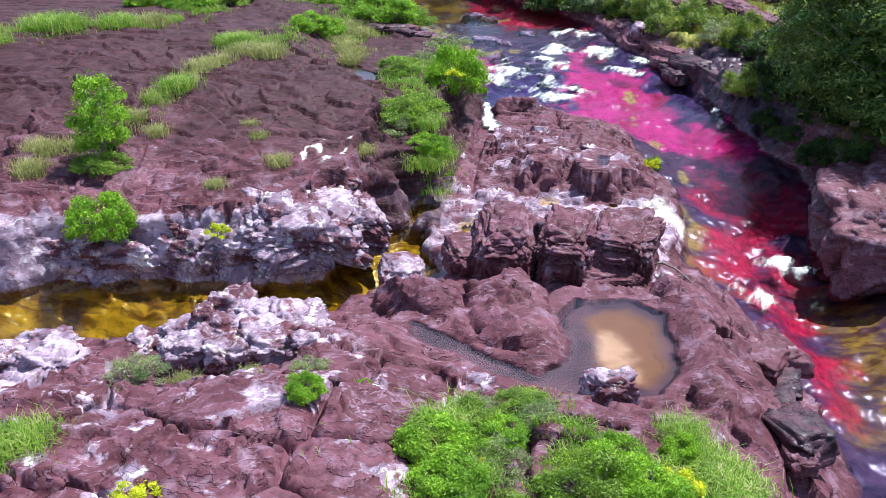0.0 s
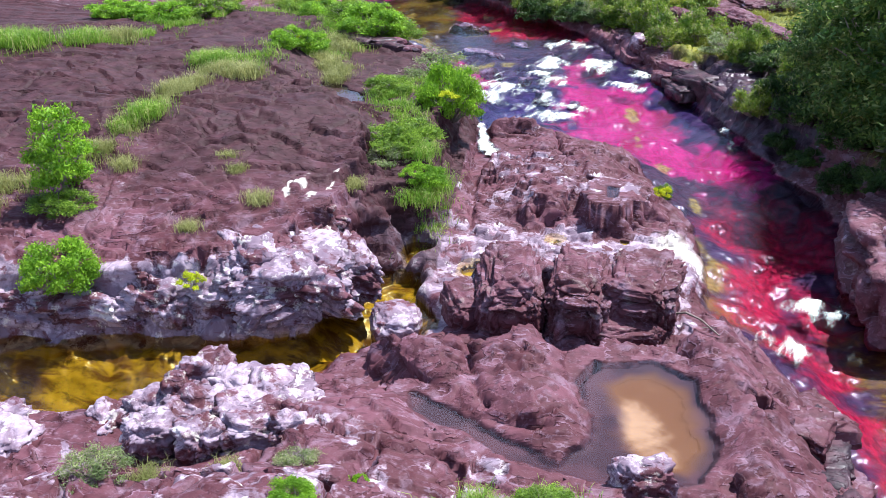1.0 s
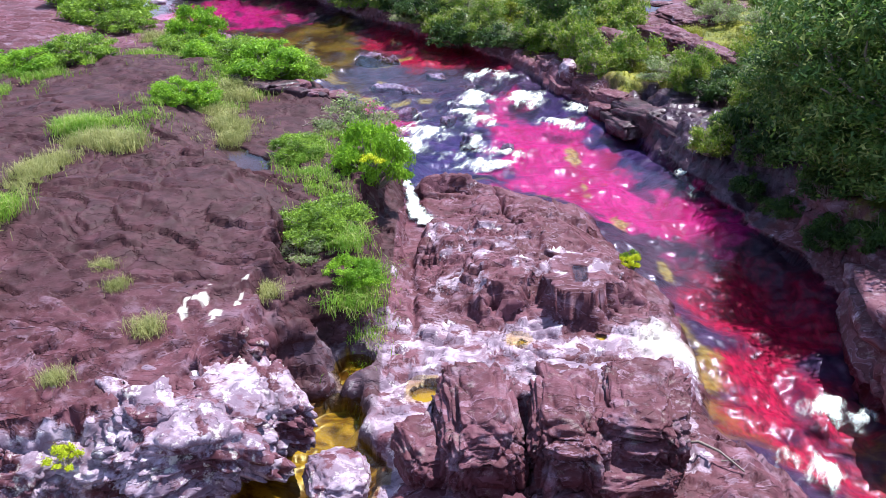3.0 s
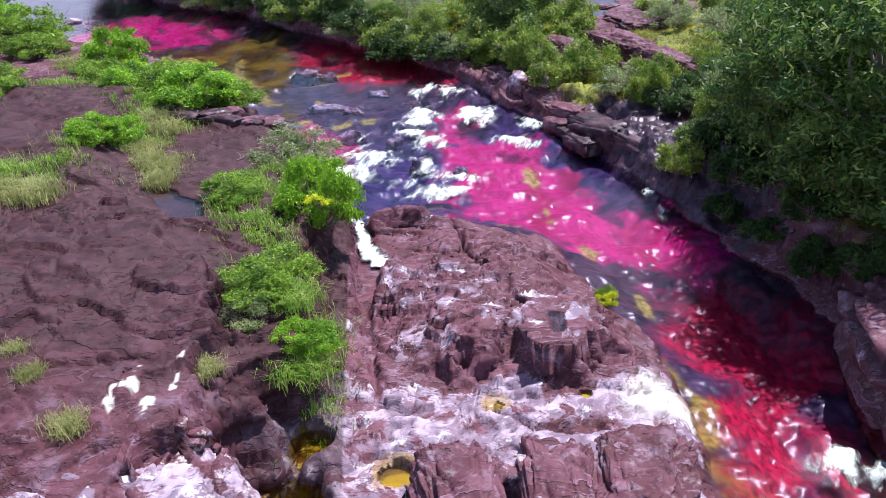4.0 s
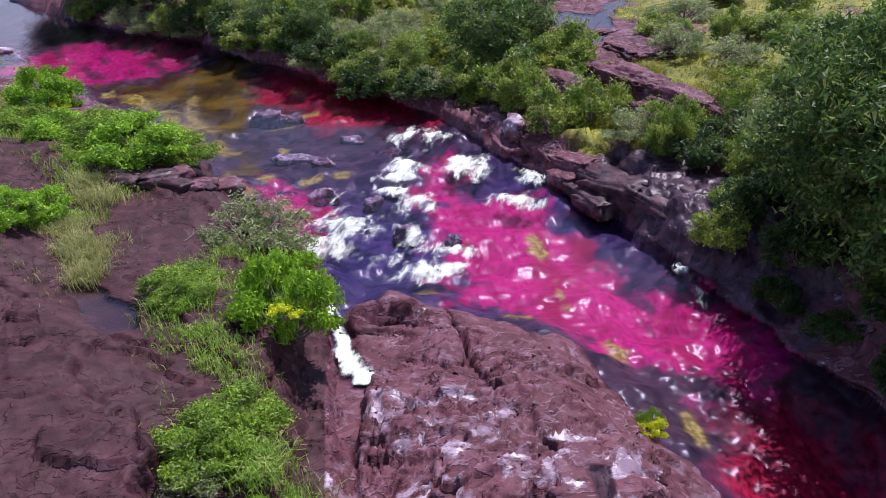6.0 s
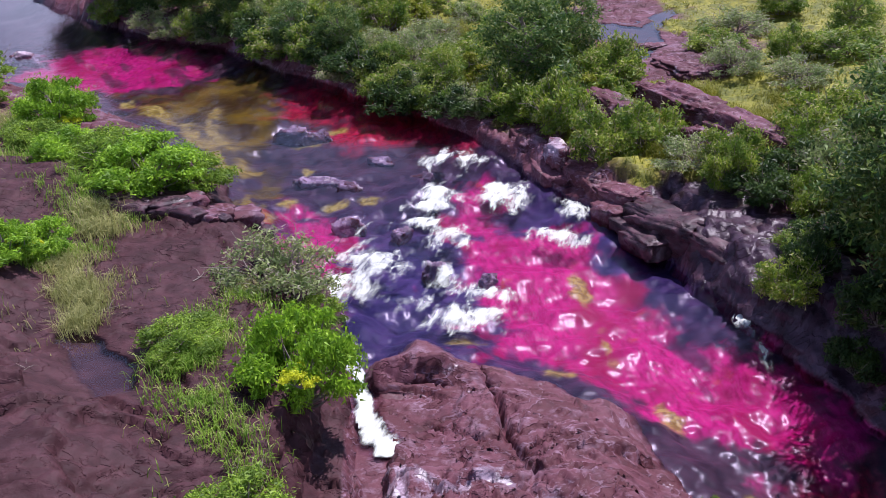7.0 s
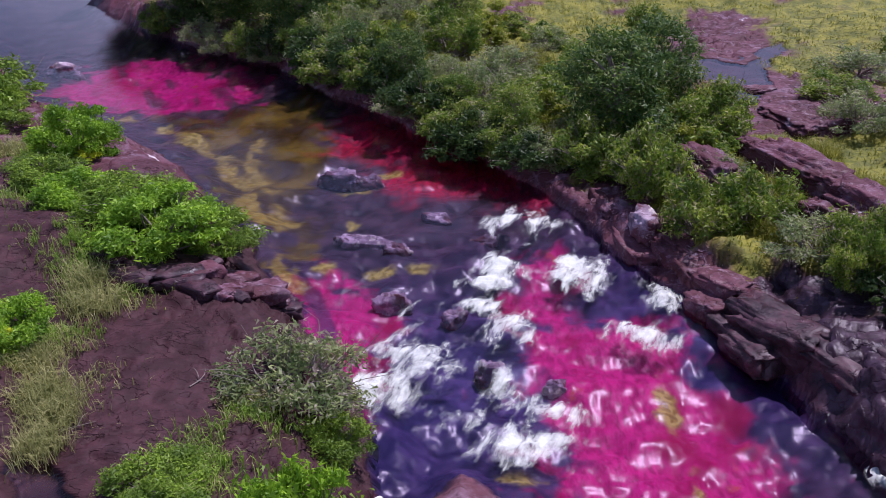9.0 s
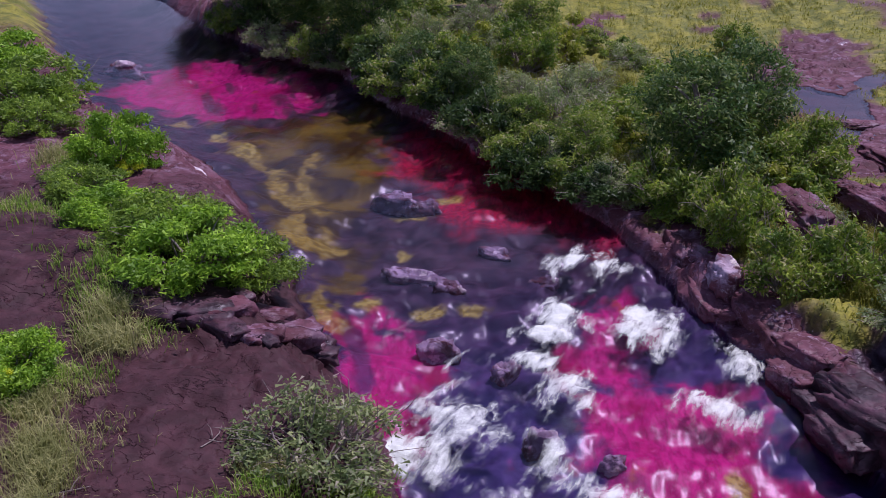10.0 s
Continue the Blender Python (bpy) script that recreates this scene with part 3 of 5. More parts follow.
    seep, small = outside(SEEP, x, y) + 1.2 * wob, outside(SHELF_POOL, x, y) + 0.3 * wob
    for d, level, deep in ((dark, 0.27, 0.05 + 0.05 * ease(-mud, 0, 0.6)), (pud, 1.30, 0.10), (seep, 1.10, 0.08), (small, 0.375, 0.05)):
        h = np.where(d < 1.2, np.minimum(h, level - 0.03 + 0.55 * np.maximum(d + 0.1, 0)), h)
        h = np.where(d < 0, np.minimum(level - 0.01, h + (level - deep - h) * ease(-d, 0, 0.2)), h)
        h = np.where((d >= 0) & (d < 0.6), np.maximum(h, level + 0.012 + 0.05 * d), h)
    # far land
    far = ease(np.hypot(x, y - 50), 60, 140)
    h = h * (1 - far) + 1.5 * far
    zone = {}
    cliff = along(((-20, 22.6), (-13.3, 23.6), (-10, 24.2), (-6.4, 24.8), (-5, 26), (-4.3, 28)), x, y)
    pale = 0.6 - 0.6 * ease(bench, -0.1, 0.35)
    pale = np.maximum(pale, 0.72 * (1 - ease(cliff, 0.5, 1.4)))
    pale = pale * (1 - 0.55 * ease(y, 31.5, 33)) * (1 - 0.8 * (1 - ease(y, 24.6, 26)) * ease(x, -2, -1))
    pale = np.maximum(pale, 0.75 * (1 - ease(np.hypot((x + 5.2) / 2.2, (y - 19) / 1.6), 0.6, 1.2)))
    pale = np.maximum(pale, 0.36 * (1 - ease(y, 17, 20)) * (x < 1) * (river > 0))
    pale = np.maximum(pale, 0.75 * ease(-9 - x, 0, 3) * (y < 22) * (y > 16) * ease(x + 20, 0, 5))
    pale = np.maximum(pale * (1 - ease(-outside(SHELF, x, y), -1.0, -0.2) * 0.8), 0.38 * shelf * ease(38.5 - y + 0.8 * (1.5 - x), 0, 3))
    for k in (KNOB_A, KNOB_B, KNOB_C, KNOB_D):
        pale = pale * (1 - ease(-outside(k, x, y), -0.5, 0.2) * 0.9)
    zone["pale"] = np.where(right, 0.15, np.maximum(pale, 0.1))
    marks = np.zeros_like(x)
    for cx, cy, rx, ry in ((-6.35, 29.35, 0.15, 0.34), (-5.95, 28.85, 0.15, 0.3), (-5.5, 29.7, 0.06, 0.45), (-6.75, 28.95, 0.07, 0.22)):
        d = np.hypot((x - cx - 0.12 * (y - cy)) / rx, (y - cy) / ry) + 0.7 * rough(x * 3, y * 3, 3, 57)
        marks = np.maximum(marks, 1 - ease(d, 0.85, 1.05))
    zone["silted"] = 1 - ease(np.hypot((x - 3.8 - 0.25 * (19.6 - y)) / 0.8, (y - 19.6) / 1.8), 0.0, 1.2)
    zone["mud"] = 1.0 - ease(mud, -0.45, 0.12)
    zone["cream"] = marks + 0.75 * (1 - ease(np.hypot((x - 5.7) * 0.9, y - 30.7) + 1.2 * wob, 0.4, 1.3)) * (h < -0.3)
    bed = (1 - ease(np.minimum(river, stream), -0.05, 0.15)) * (h < wl + 0.15)
    holes = np.full_like(x, 9.0)
    for cx, cy, r, floor_ in HOLES[:5]:
        holes = np.minimum(holes, np.hypot(x - cx, y - cy) - r)
    hole_bed = (holes < 0) * (h < -0.7)
    zone["bed"] = np.maximum(bed, hole_bed)
    edge = 0.9 * rough(x * 0.8, y * 0.8, 5, 101, 0.6)

    def patch(*polys, soft=0.5):
        return 1 - ease(np.minimum.reduce([outside(p, x, y) for p in polys]) + edge, -soft, soft)

    zone["pink"] = patch(PINK_MAIN, PINK_FAR, PINK_SIDE) * (1 - 0.75 * ease(rough((x + 0.35 * y) * 0.9, y * 0.3, 4, 105), 0.45, 0.85))
    zone["red"] = patch(RED_UP, PINK_LOW, soft=1.0)
    veins = np.minimum.reduce([along(v, x, y) for v in VEINS]) + 0.35 * edge
    veins = 1 - ease(veins, 0.05, 0.32)
    sand = np.full_like(x, 9.0)
    for cx, cy, rx, ry in SAND:
        sand = np.minimum(sand, np.hypot((x - cx) / rx, (y - cy) / ry) + 0.55 * rough(x * 1.6, y * 1.6, 4, 161))
    zone["sand"] = np.maximum(0.85 * (1 - ease(sand, 0.35, 1.05)), 0.5 * veins)
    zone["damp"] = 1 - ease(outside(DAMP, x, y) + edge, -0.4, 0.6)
    # where the bed carries the painted blue of the reflected sky
    zone["sky_tint"] = np.maximum(np.exp(-((y - 0.35 * x - 47) / 6.0) ** 2), 0.35 * (1 - ease(y, 33, 37)))
    zone["amber"] = patch(GOLD_UP)
    zone["silt"] = 0.9 * (1 - ease(np.minimum(np.minimum(np.minimum(dark + 0.3 * wob, pud), seep), small), -0.1, 0.1))
    zone["soil"] = ease(y + 2 * edge, 25, 33) * ease(58 - y, 0, 4) * (x < -2) * ~right
    zone["gold"] = np.maximum.reduce([0.9 * veins, 0.85 * patch(GOLD_LOW, GOLD_EDGE, soft=1.0), 1 - ease(stream, 0, 0.3), 1.0 * (holes < 0.1)])
    turf = ease(river + edge, 1.4, 2.6) * right + ease(np.hypot(x + 8, y - 40), 34, 44) * ~right * (river > 0)
    zone["turf"] = np.clip(turf, 0, 1) * ease(rough(x * 0.35, y * 0.35, 4, 111) + np.where(y > 60, 0.6, 0.3), -0.35, 0.05)
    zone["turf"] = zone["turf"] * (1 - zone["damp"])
    zone["turf"] = zone["turf"] * ease(outside(BARE_EAST, x, y) + edge, -0.3, 0.5)
    zone["wet"] = 1 - ease(h - np.where(stream < 1.5, -1.15, wl), 0.05, 0.25)
    return h, zone


def spread(lo, hi, step, far_lo, far_hi, growth=1.13):
    """Evenly spaced lines from lo to hi and ever wider ones beyond."""
    mid = list(np.arange(lo, hi, step))
    up, down, s, q = [], [], step, step
    v = hi
    while v < far_hi:
        up.append(v)
        s *= growth
        v += s
    v = lo
    while v > far_lo:
        q *= growth
        v -= q
        down.append(v)
    return np.array(down[::-1] + mid + up)


def sheet(name, xs, ys, z, keep=None, dx=0, dy=0):
    """A mesh of quads over the lines xs and ys."""
    nx, ny = len(xs), len(ys)
    gx, gy = np.meshgrid(xs, ys)
    co = np.stack((gx + dx, gy + dy, z), -1).reshape(-1, 3)
    idx = np.arange(nx * ny).reshape(ny, nx)
    quads = np.stack((idx[:-1, :-1], idx[:-1, 1:], idx[1:, 1:], idx[1:, :-1]), -1).reshape(-1, 4)
    used = slice(None)
    if keep is not None:
        k = keep[:-1, :-1] | keep[:-1, 1:] | keep[1:, 1:] | keep[1:, :-1]
        quads = quads[k.reshape(-1)]
        used, inv = np.unique(quads, return_inverse=True)
        quads, co = inv.reshape(-1, 4), co[used]
    return raw_mesh(name, co, quads, 4), used


def raw_mesh(name, co, faces, sides, smooth=True):
    me = bpy.data.meshes.new(name)
    me.vertices.add(len(co))
    me.vertices.foreach_set("co", np.asarray(co, np.float32).ravel())
    me.loops.add(len(faces) * sides)
    me.loops.foreach_set("vertex_index", np.asarray(faces, np.int32).ravel())
    me.polygons.add(len(faces))
    me.polygons.foreach_set("loop_start", np.arange(0, len(faces) * sides, sides, dtype=np.int32))
    me.polygons.foreach_set("use_smooth", np.full(len(faces), smooth))
    me.update(calc_edges=True)
    return me


def paint(me, name, values):
    me.attributes.new(name, "FLOAT", "POINT").data.foreach_set("value", np.asarray(values, np.float32).ravel())


GRID = []


def build_ground():
    xs = spread(-20, 13.5, 0.066, -600, 600)
    ys = np.concatenate((spread(10.5, 44, 0.060, -500, 44, 1.13), spread(44, 76, 0.11, 44, 900, 1.12)))
    ys = np.unique(np.round(ys, 4))
    x, y = np.meshgrid(xs, ys)
    h, zone = land(x, y)
    GRID.extend((xs, ys, h))
    gy, gx = np.gradient(h, ys, xs)
    for axis in (0, 1, 0, 1):
        gx, gy = (g * 0.34 + 0.33 * (np.roll(g, 1, axis) + np.roll(g, -1, axis)) for g in (gx, gy))
    slope = np.hypot(gx, gy) + 1e-6
    # strata: bands that stand proud or lie back on steep faces
    band = rough(h * 5.5 + 0.6 * grain(x * 0.5, y * 0.5, 9), x * 0.12 + y * 0.1, 3, 131)
    push = 0.12 * band * ease(slope, 0.5, 1.6)
    me, _ = sheet("ground", xs, ys, h, None, -gx / slope * push, -gy / slope * push)
    for k, v in zone.items():
        paint(me, k, v)
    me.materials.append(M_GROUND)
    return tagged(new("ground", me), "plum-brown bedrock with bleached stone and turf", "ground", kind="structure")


ground = build_ground()
FOAM = ((-1.5, 47.6, 1.3, 0.75), (-2.5, 46.1, 1.0, 0.8), (-0.5, 47.2, 0.9, 0.5), (1.3, 44.5, 1.0, 0.7), (1.9, 45.6, 0.8, 0.5), (-0.2, 45.3, 0.7, 0.35), (1.7, 55.0, 0.9, 0.9), (1.1, 52.3, 0.7, 0.7), (3.3, 52.2, 0.9, 1.1),
        (0.5, 51.4, 0.8, 0.35), (4.6, 48.7, 0.8, 0.55), (5.4, 50.2, 0.45, 0.9), (0.9, 46.6, 0.35, 1.1), (9.4, 28.9, 0.7, 0.4), (10.0, 28.4, 0.6, 0.4), (8.5, 26.3, 0.4, 0.6), (7.9, 26.8, 0.3, 0.5), (8.4, 45.9, 0.2, 1.2), (8.8, 43.2, 0.2, 1.2), (1.3, 49.0, 0.5, 0.6), (0.3, 50.0, 0.6, 0.5))


def build_river():
    xs, ys = np.arange(-34, 14.5, 0.11), np.concatenate((np.arange(-60, 8, 0.8), np.arange(8, 106, 0.13)))
    x, y = np.meshgrid(xs, ys)
    river = outside(RIVER, x, y)
    foam = np.zeros_like(x)
    for fx, fy, rx, ry in FOAM:
        foam = np.maximum(foam, 0.92 * np.exp(-(((x - fx) / rx) ** 2 + ((y - fy) / ry) ** 2) / 2.0))
    chute = 1 - ease(along(CHUTE[:3], x, y), 0.12, 0.35)
    foam = np.maximum(foam, chute)
    rapid = np.exp(-((y - 0.35 * x - 49) / 5.0) ** 2)
    weed = 1 - ease(outside(PINK_MAIN, x, y) + 0.5 * rough(x * 0.8, y * 0.8, 3, 203), -0.6, 0.6)
    foam = np.maximum(0.98 * foam, (0.31 - 0.17 * weed) * rapid)
    low = np.exp(-((y - 25.5) / 5.0) ** 2)
    foam = np.maximum(foam, 0.13 * low)
    z = water_level(x, y) + (0.002 + 0.006 * rapid + 0.004 * low) * rough(x * 1.7, y * 1.3, 3, 201) + 0.22 * ease(foam, 0.4, 1.0) * (0.7 + 0.6 * rough(x * 2.2, y * 2.2, 3, 205))
    me, used = sheet("river", xs, ys, z, river < 0.7)
    paint(me, "foam", foam.reshape(-1)[used])
    me.materials.append(M_RIVER)
    return tagged(new("river", me), "clear rippling river with white rapids over red plants", "river", kind="structure")


def build_pond(name, poly, z, mat, label, grow=0.3, step=0.15):
    px, py = [p[0] for p in poly], [p[1] for p in poly]
    xs, ys = np.arange(min(px) - 0.5, max(px) + 0.6, step), np.arange(min(py) - 0.5, max(py) + 0.6, step)
    x, y = np.meshgrid(xs, ys)
    me, _ = sheet(name, xs, ys, np.full_like(x, z), outside(poly, x, y) < grow)
    me.materials.append(mat)
    return tagged(new(name, me), label, "water", kind="structure")


def ring(cx, cy, r, n=10):
    return tuple((cx + r * math.cos(2 * math.pi * k / n), cy + r * math.sin(2 * math.pi * k / n)) for k in range(n))


def build_chute():
    """White water that drops through the straight joint west of the shelf."""
    xs, ys = np.arange(-2.8, 0.2, 0.06), np.arange(36.5, 43.2, 0.06)
    x, y = np.meshgrid(xs, ys)
    d = along(((-1.85, 42.2), (-1.6, 40.4), (-1.3, 39.0), (-1.05, 38.5)), x, y) + 0.06 * rough(x * 4, y * 2.5, 4, 211, 0.6)
    z = np.interp(y, (37.5, 39, 42, 43), (-0.60, -0.46, -0.58, -0.72)) + 0.025 * rough(x * 5, y * 2.5, 3, 213)
    wide = np.interp(y, (38.0, 38.4, 38.8, 39.4, 40.2, 42.2), (0.02, 0.36, 0.42, 0.34, 0.27, 0.18))
    me, used = sheet("chute", xs, ys, z, d < wide)
    paint(me, "foam", (1.15 - 0.75 * np.maximum(d, 0) / wide).reshape(-1)[used])
    me.materials.append(M_RIVER)
    return tagged(new("chute", me), "white water pouring through a straight rock joint", "water", kind="structure")


build_river()
build_chute()
build_pond("stream", STREAM, -1.15, M_STREAM, "still clear amber stream below a rock ledge", 0.35)
build_pond("mud_pool", DARK_POOL, 0.27, M_MUD, "shallow muddy brown rock pool with dark edges", 0.4, 0.1)
build_pond("puddle", PUDDLE, 1.30, M_MUD, "flat puddle on rock that mirrors the sky", 0.4)
build_pond("shelf_pool", SHELF_POOL, 0.375, M_MUD, "small pool in the top of the rock shelf", 0.3, 0.08)
build_pond("rock_pool", SEEP, 1.10, M_MUD, "shallow pool on bare rock in the meadow", 0.5, 0.2)
for cx, cy, r, lv in ((-2.75, 29.95, 0.5, -0.78), (-0.8, 28.75, 0.42, -0.66), (1.65, 30.8, 0.24, -0.52)):
    build_pond("pothole_water", ring(cx, cy, r), lv, M_STREAM, "clear yellow water in a round pothole", 0.1, 0.08)


def ground_z(x, y):
    """Height of the built ground at a place."""
    xs, ys, h = GRID
    i, j = int(np.searchsorted(xs, x)) - 1, int(np.searchsorted(ys, y)) - 1
    u, v = (x - xs[i]) / (xs[i + 1] - xs[i]), (y - ys[j]) / (ys[j + 1] - ys[j])
    return float((h[j, i] * (1 - u) + h[j, i + 1] * u) * (1 - v) + (h[j + 1, i] * (1 - u) + h[j + 1, i + 1] * u) * v)


# ---- rocks ----
def boulder(name, x, y, z, sx, sy, sz, turn, seed, mat, label, box=0.6, layers=0.05, bumps=0.16, level=5, lean=0, beds=7.0):
    """A weathered block of rock: rounded box, split into layers, with lumps and pits."""
    bm = bmesh.new()
    bmesh.ops.create_icosphere(bm, subdivisions=level, radius=1)
    off = Vector((seed * 7.3, seed * 3.1, seed * 1.7))
    for v in bm.verts:
        p = v.co
        q = Vector([math.copysign(abs(c) ** box, c) for c in p])
        n1 = noise.fractal(p * 1.3 + off, 0.8, 2.0, 4)
        n2 = noise.fractal(p * 5.0 + off, 0.7, 2.1, 4)
        cell = noise.voronoi(p * 1.9 + off)[0]
        crease = max(0.0, 1 - (cell[1] - cell[0]) / 0.10)
        ridge = noise.ridged_multi_fractal(p * 2.3 + off, 0.9, 2.1, 4, 1.0, 2.0)
        k = 1 + bumps * n1 + 0.045 * n2 - 0.09 * crease - 0.05 * (ridge - 1.2)
        bed = (q.z * sz * beds + 1.1 * n1 + 0.4 * p.x) % 1.0
        k2 = k + layers * (min(1.0, bed / 0.75) - 0.5) * (1 - abs(p.z) ** 3) + 0.5 * layers * noise.noise(Vector((off.x, 0.4 * p.x, q.z * sz * 3)))
        v.co = Vector((q.x * sx * k2, q.y * sy * k2, q.z * sz * k))
    me = bpy.data.meshes.new(name)
    bm.to_mesh(me)
    bm.free()
    for f in me.polygons:
        f.use_smooth = True
    me.materials.append(mat)
    ob = tagged(new(name, me), label, "rock")
    ob.matrix_world = pose(x, y, z, lean, 0, turn)
    return ob


blocks = "brown weathered rock block with layered sides"
for a in ((0.50, 26.25, -0.15, 0.94, 1.75, 0.92, 4, 1), (2.38, 26.25, -0.12, 0.85, 1.85, 0.92, -3, 2), (4.15, 26.5, -0.1, 1.06, 1.55, 0.85, -12, 3),
          (3.7, 25.1, -0.55, 1.0, 0.8, 0.5, 10, 4), (-0.75, 25.8, -0.5, 0.6, 1.0, 0.55, 20, 5)):
    tagged(boulder("rock_block", *a, M_ROCK, blocks, 0.55 if a[7] < 4 else 0.6, 0.10, 0.20, 6 if a[7] < 4 else 5), group="blocks beside the bench")
ledge = "layered grey and white ledge rock over the stream"
for a in ((-6.1, 26.0, -0.05, 1.8, 1.45, 0.95, 18, 41), (-4.75, 27.3, -0.3, 0.95, 1.3, 0.75, 30, 42), (-7.7, 25.15, -0.35, 0.9, 0.65, 0.7, 10, 43), (-9.5, 25.0, -0.45, 1.1, 0.8, 0.75, -8, 44), (-11.6, 24.75, -0.55, 1.3, 0.8, 0.75, 8, 45),
          (-14.2, 24.4, -0.6, 1.7, 0.85, 0.8, 10, 46), (-6.9, 25.9, 0.3, 0.8, 0.8, 0.8, 30, 47), (-9.9, 25.5, 0.15, 0.7, 0.7, 0.65, -10, 48), (-5.2, 26.5, 0.35, 0.75, 0.7, 0.6, 60, 49), (-12.9, 24.9, -0.1, 0.8, 0.6, 0.5, 20, 54), (-10.5, 24.55, -0.75, 0.8, 0.5, 0.45, 0, 55)):
    tagged(boulder("ledge_rock", *a, M_ROCK_LEDGE, ledge, 0.72, 0.22, 0.34, 6 if a[7] < 43 else 5, 16, 5.0), group="ledges over the stream")
boulder("river_boulder", 13.2, 31.0, -0.7, 2.3, 3.6, 1.45, -12, 6, M_ROCK, "large dark brown boulder at the water's edge", 0.6, 0.08, 0.3, 5)
boulder("stream_stone", -2.75, 25.6, -1.15, 0.72, 0.85, 0.6, 15, 7, M_ROCK_LEDGE, "pale stone with a brown side, standing in the stream", 0.7)
pale_label = "knobbly white lichen-covered rock"
for a in ((-6.6, 21.0, -0.45, 0.75, 0.8, 0.75, 20, 8), (-5.6, 20.4, -0.25, 0.85, 0.9, 0.7, -20, 9), (-4.5, 20.2, -0.1, 0.85, 0.9, 0.6, 5, 10), (-7.5, 20.0, -0.6, 0.9, 0.7, 0.6, 40, 11),
          (-6.2, 19.3, -0.05, 0.7, 0.7, 0.55, 70, 12), (-11.2, 19.3, -0.85, 0.95, 0.55, 0.55, 10, 13), (-10.7, 18.4, -0.7, 0.9, 0.7, 0.5, -15, 14), (-5.0, 19.0, 0.2, 0.75, 0.6, 0.5, 15, 31),
          (-8.4, 19.5, -0.75, 0.7, 0.6, 0.5, 60, 32), (-7.0, 20.2, -0.3, 0.5, 0.5, 0.6, 10, 33), (-12.0, 18.5, -0.9, 0.7, 0.7, 0.5, 30, 34), (-3.9, 19.2, 0.15, 0.55, 0.6, 0.5, 0, 35), (-4.6, 18.3, 0.35, 0.6, 0.5, 0.42, 20, 50), (-5.6, 18.0, 0.3, 0.55, 0.5, 0.4, -30, 51), (-6.9, 18.4, 0.0, 0.6, 0.5, 0.42, 10, 52), (-3.7, 18.2, 0.55, 0.45, 0.4, 0.35, 40, 53)):
    tagged(boulder("lichen_rock", *a, M_ROCK_PALE, pale_label, 0.8, 0.14, 0.42), group="white rocks by the stream")
boulder("bank_stone", 5.4, 53.6, 0.35, 0.42, 0.6, 0.55, 10, 23, M_ROCK_PALE, "white lichen-covered stone on the bank", 0.7, 0.1, 0.3, 4)
boulder("pitted_stone", 3.7, 17.5, 0.6, 0.62, 0.45, 0.42, 10, 15, M_ROCK_PALE, "pitted white stone beside a muddy pool", 0.7, 0.1, 0.4)
slab = "tilted brown rock slab among shrubs"
for a in ((10.8, 56.6, 0.95, 0.75, 2.4, 0.75, 22, 16), (12.2, 53.0, 0.95, 0.8, 2.2, 0.7, 22, 17), (8.1, 56.6, 0.8, 0.75, 1.9, 0.75, 18, 18), (12.9, 61.6, 0.9, 1.4, 1.6, 0.55, 20, 19), (10.9, 53.2, 0.7, 0.6, 1.3, 0.5, 28, 20), (15.0, 63.8, 0.9, 1.6, 1.3, 0.6, 60, 21), (12.0, 65.3, 0.95, 0.7, 0.5, 0.28, 10, 22)):
    tagged(boulder("rock_slab", *a, M_ROCK, slab, 0.68, 0.14, 0.3, 5), group="slabs on the east bank")
for k in range(30):
    f = random.random()
    bx, by = 3.4 + 6.4 * f + 0.6 * (f > 0.6), 56.0 - 14.5 * f
    off, r = random.uniform(0.3, 1.7), random.uniform(0.35, 0.75)
    tagged(boulder("bank_rock", bx + off, by + 0.4 * off, -0.65 + 0.55 * off, r, r * random.uniform(1.2, 2.2), r * random.uniform(0.6, 0.9), 25 + random.uniform(-14, 14), 60 + k, M_ROCK_WET if f > 0.5 else M_ROCK,
                   "broken dark brown rock on the steep bank", 0.5, 0.1, 0.2, 4, random.uniform(-8, 8)), group="rocks of the east bank")
for k in range(15):
    y, r = 12.5 + 0.72 * k, random.uniform(0.3, 0.6)
    x = 8.3 - 0.05 * (y - 14) + random.uniform(-0.5, 0.5)
    tagged(boulder("edge_rock", x, y, ground_z(x, y) + 0.05, r, r * 1.4, r * 0.6, random.uniform(-25, 35), 200 + k, M_ROCK_WET if k % 2 else M_ROCK, "dark jagged rock on the river's edge", 0.5, 0.12, 0.32, 4), group="dark rocks on the river's edge")
for k in range(26):
    f, r = random.random(), random.uniform(0.18, 0.42)
    x, y = -9.6 + 4.6 * f + random.uniform(-0.3, 0.3), 49.6 + random.uniform(-1.3, 1.2) - 0.6 * f
    tagged(boulder("shore_rock", x, y, ground_z(x, y) + 0.15 * r, r * 1.7, r, r * 0.6, random.uniform(-40, 40), 160 + k, M_ROCK_WET if k % 3 else M_ROCK, "dark broken rock between bushes and the river", 0.5, 0.12, 0.3, 3), group="dark rocks on the west shore")
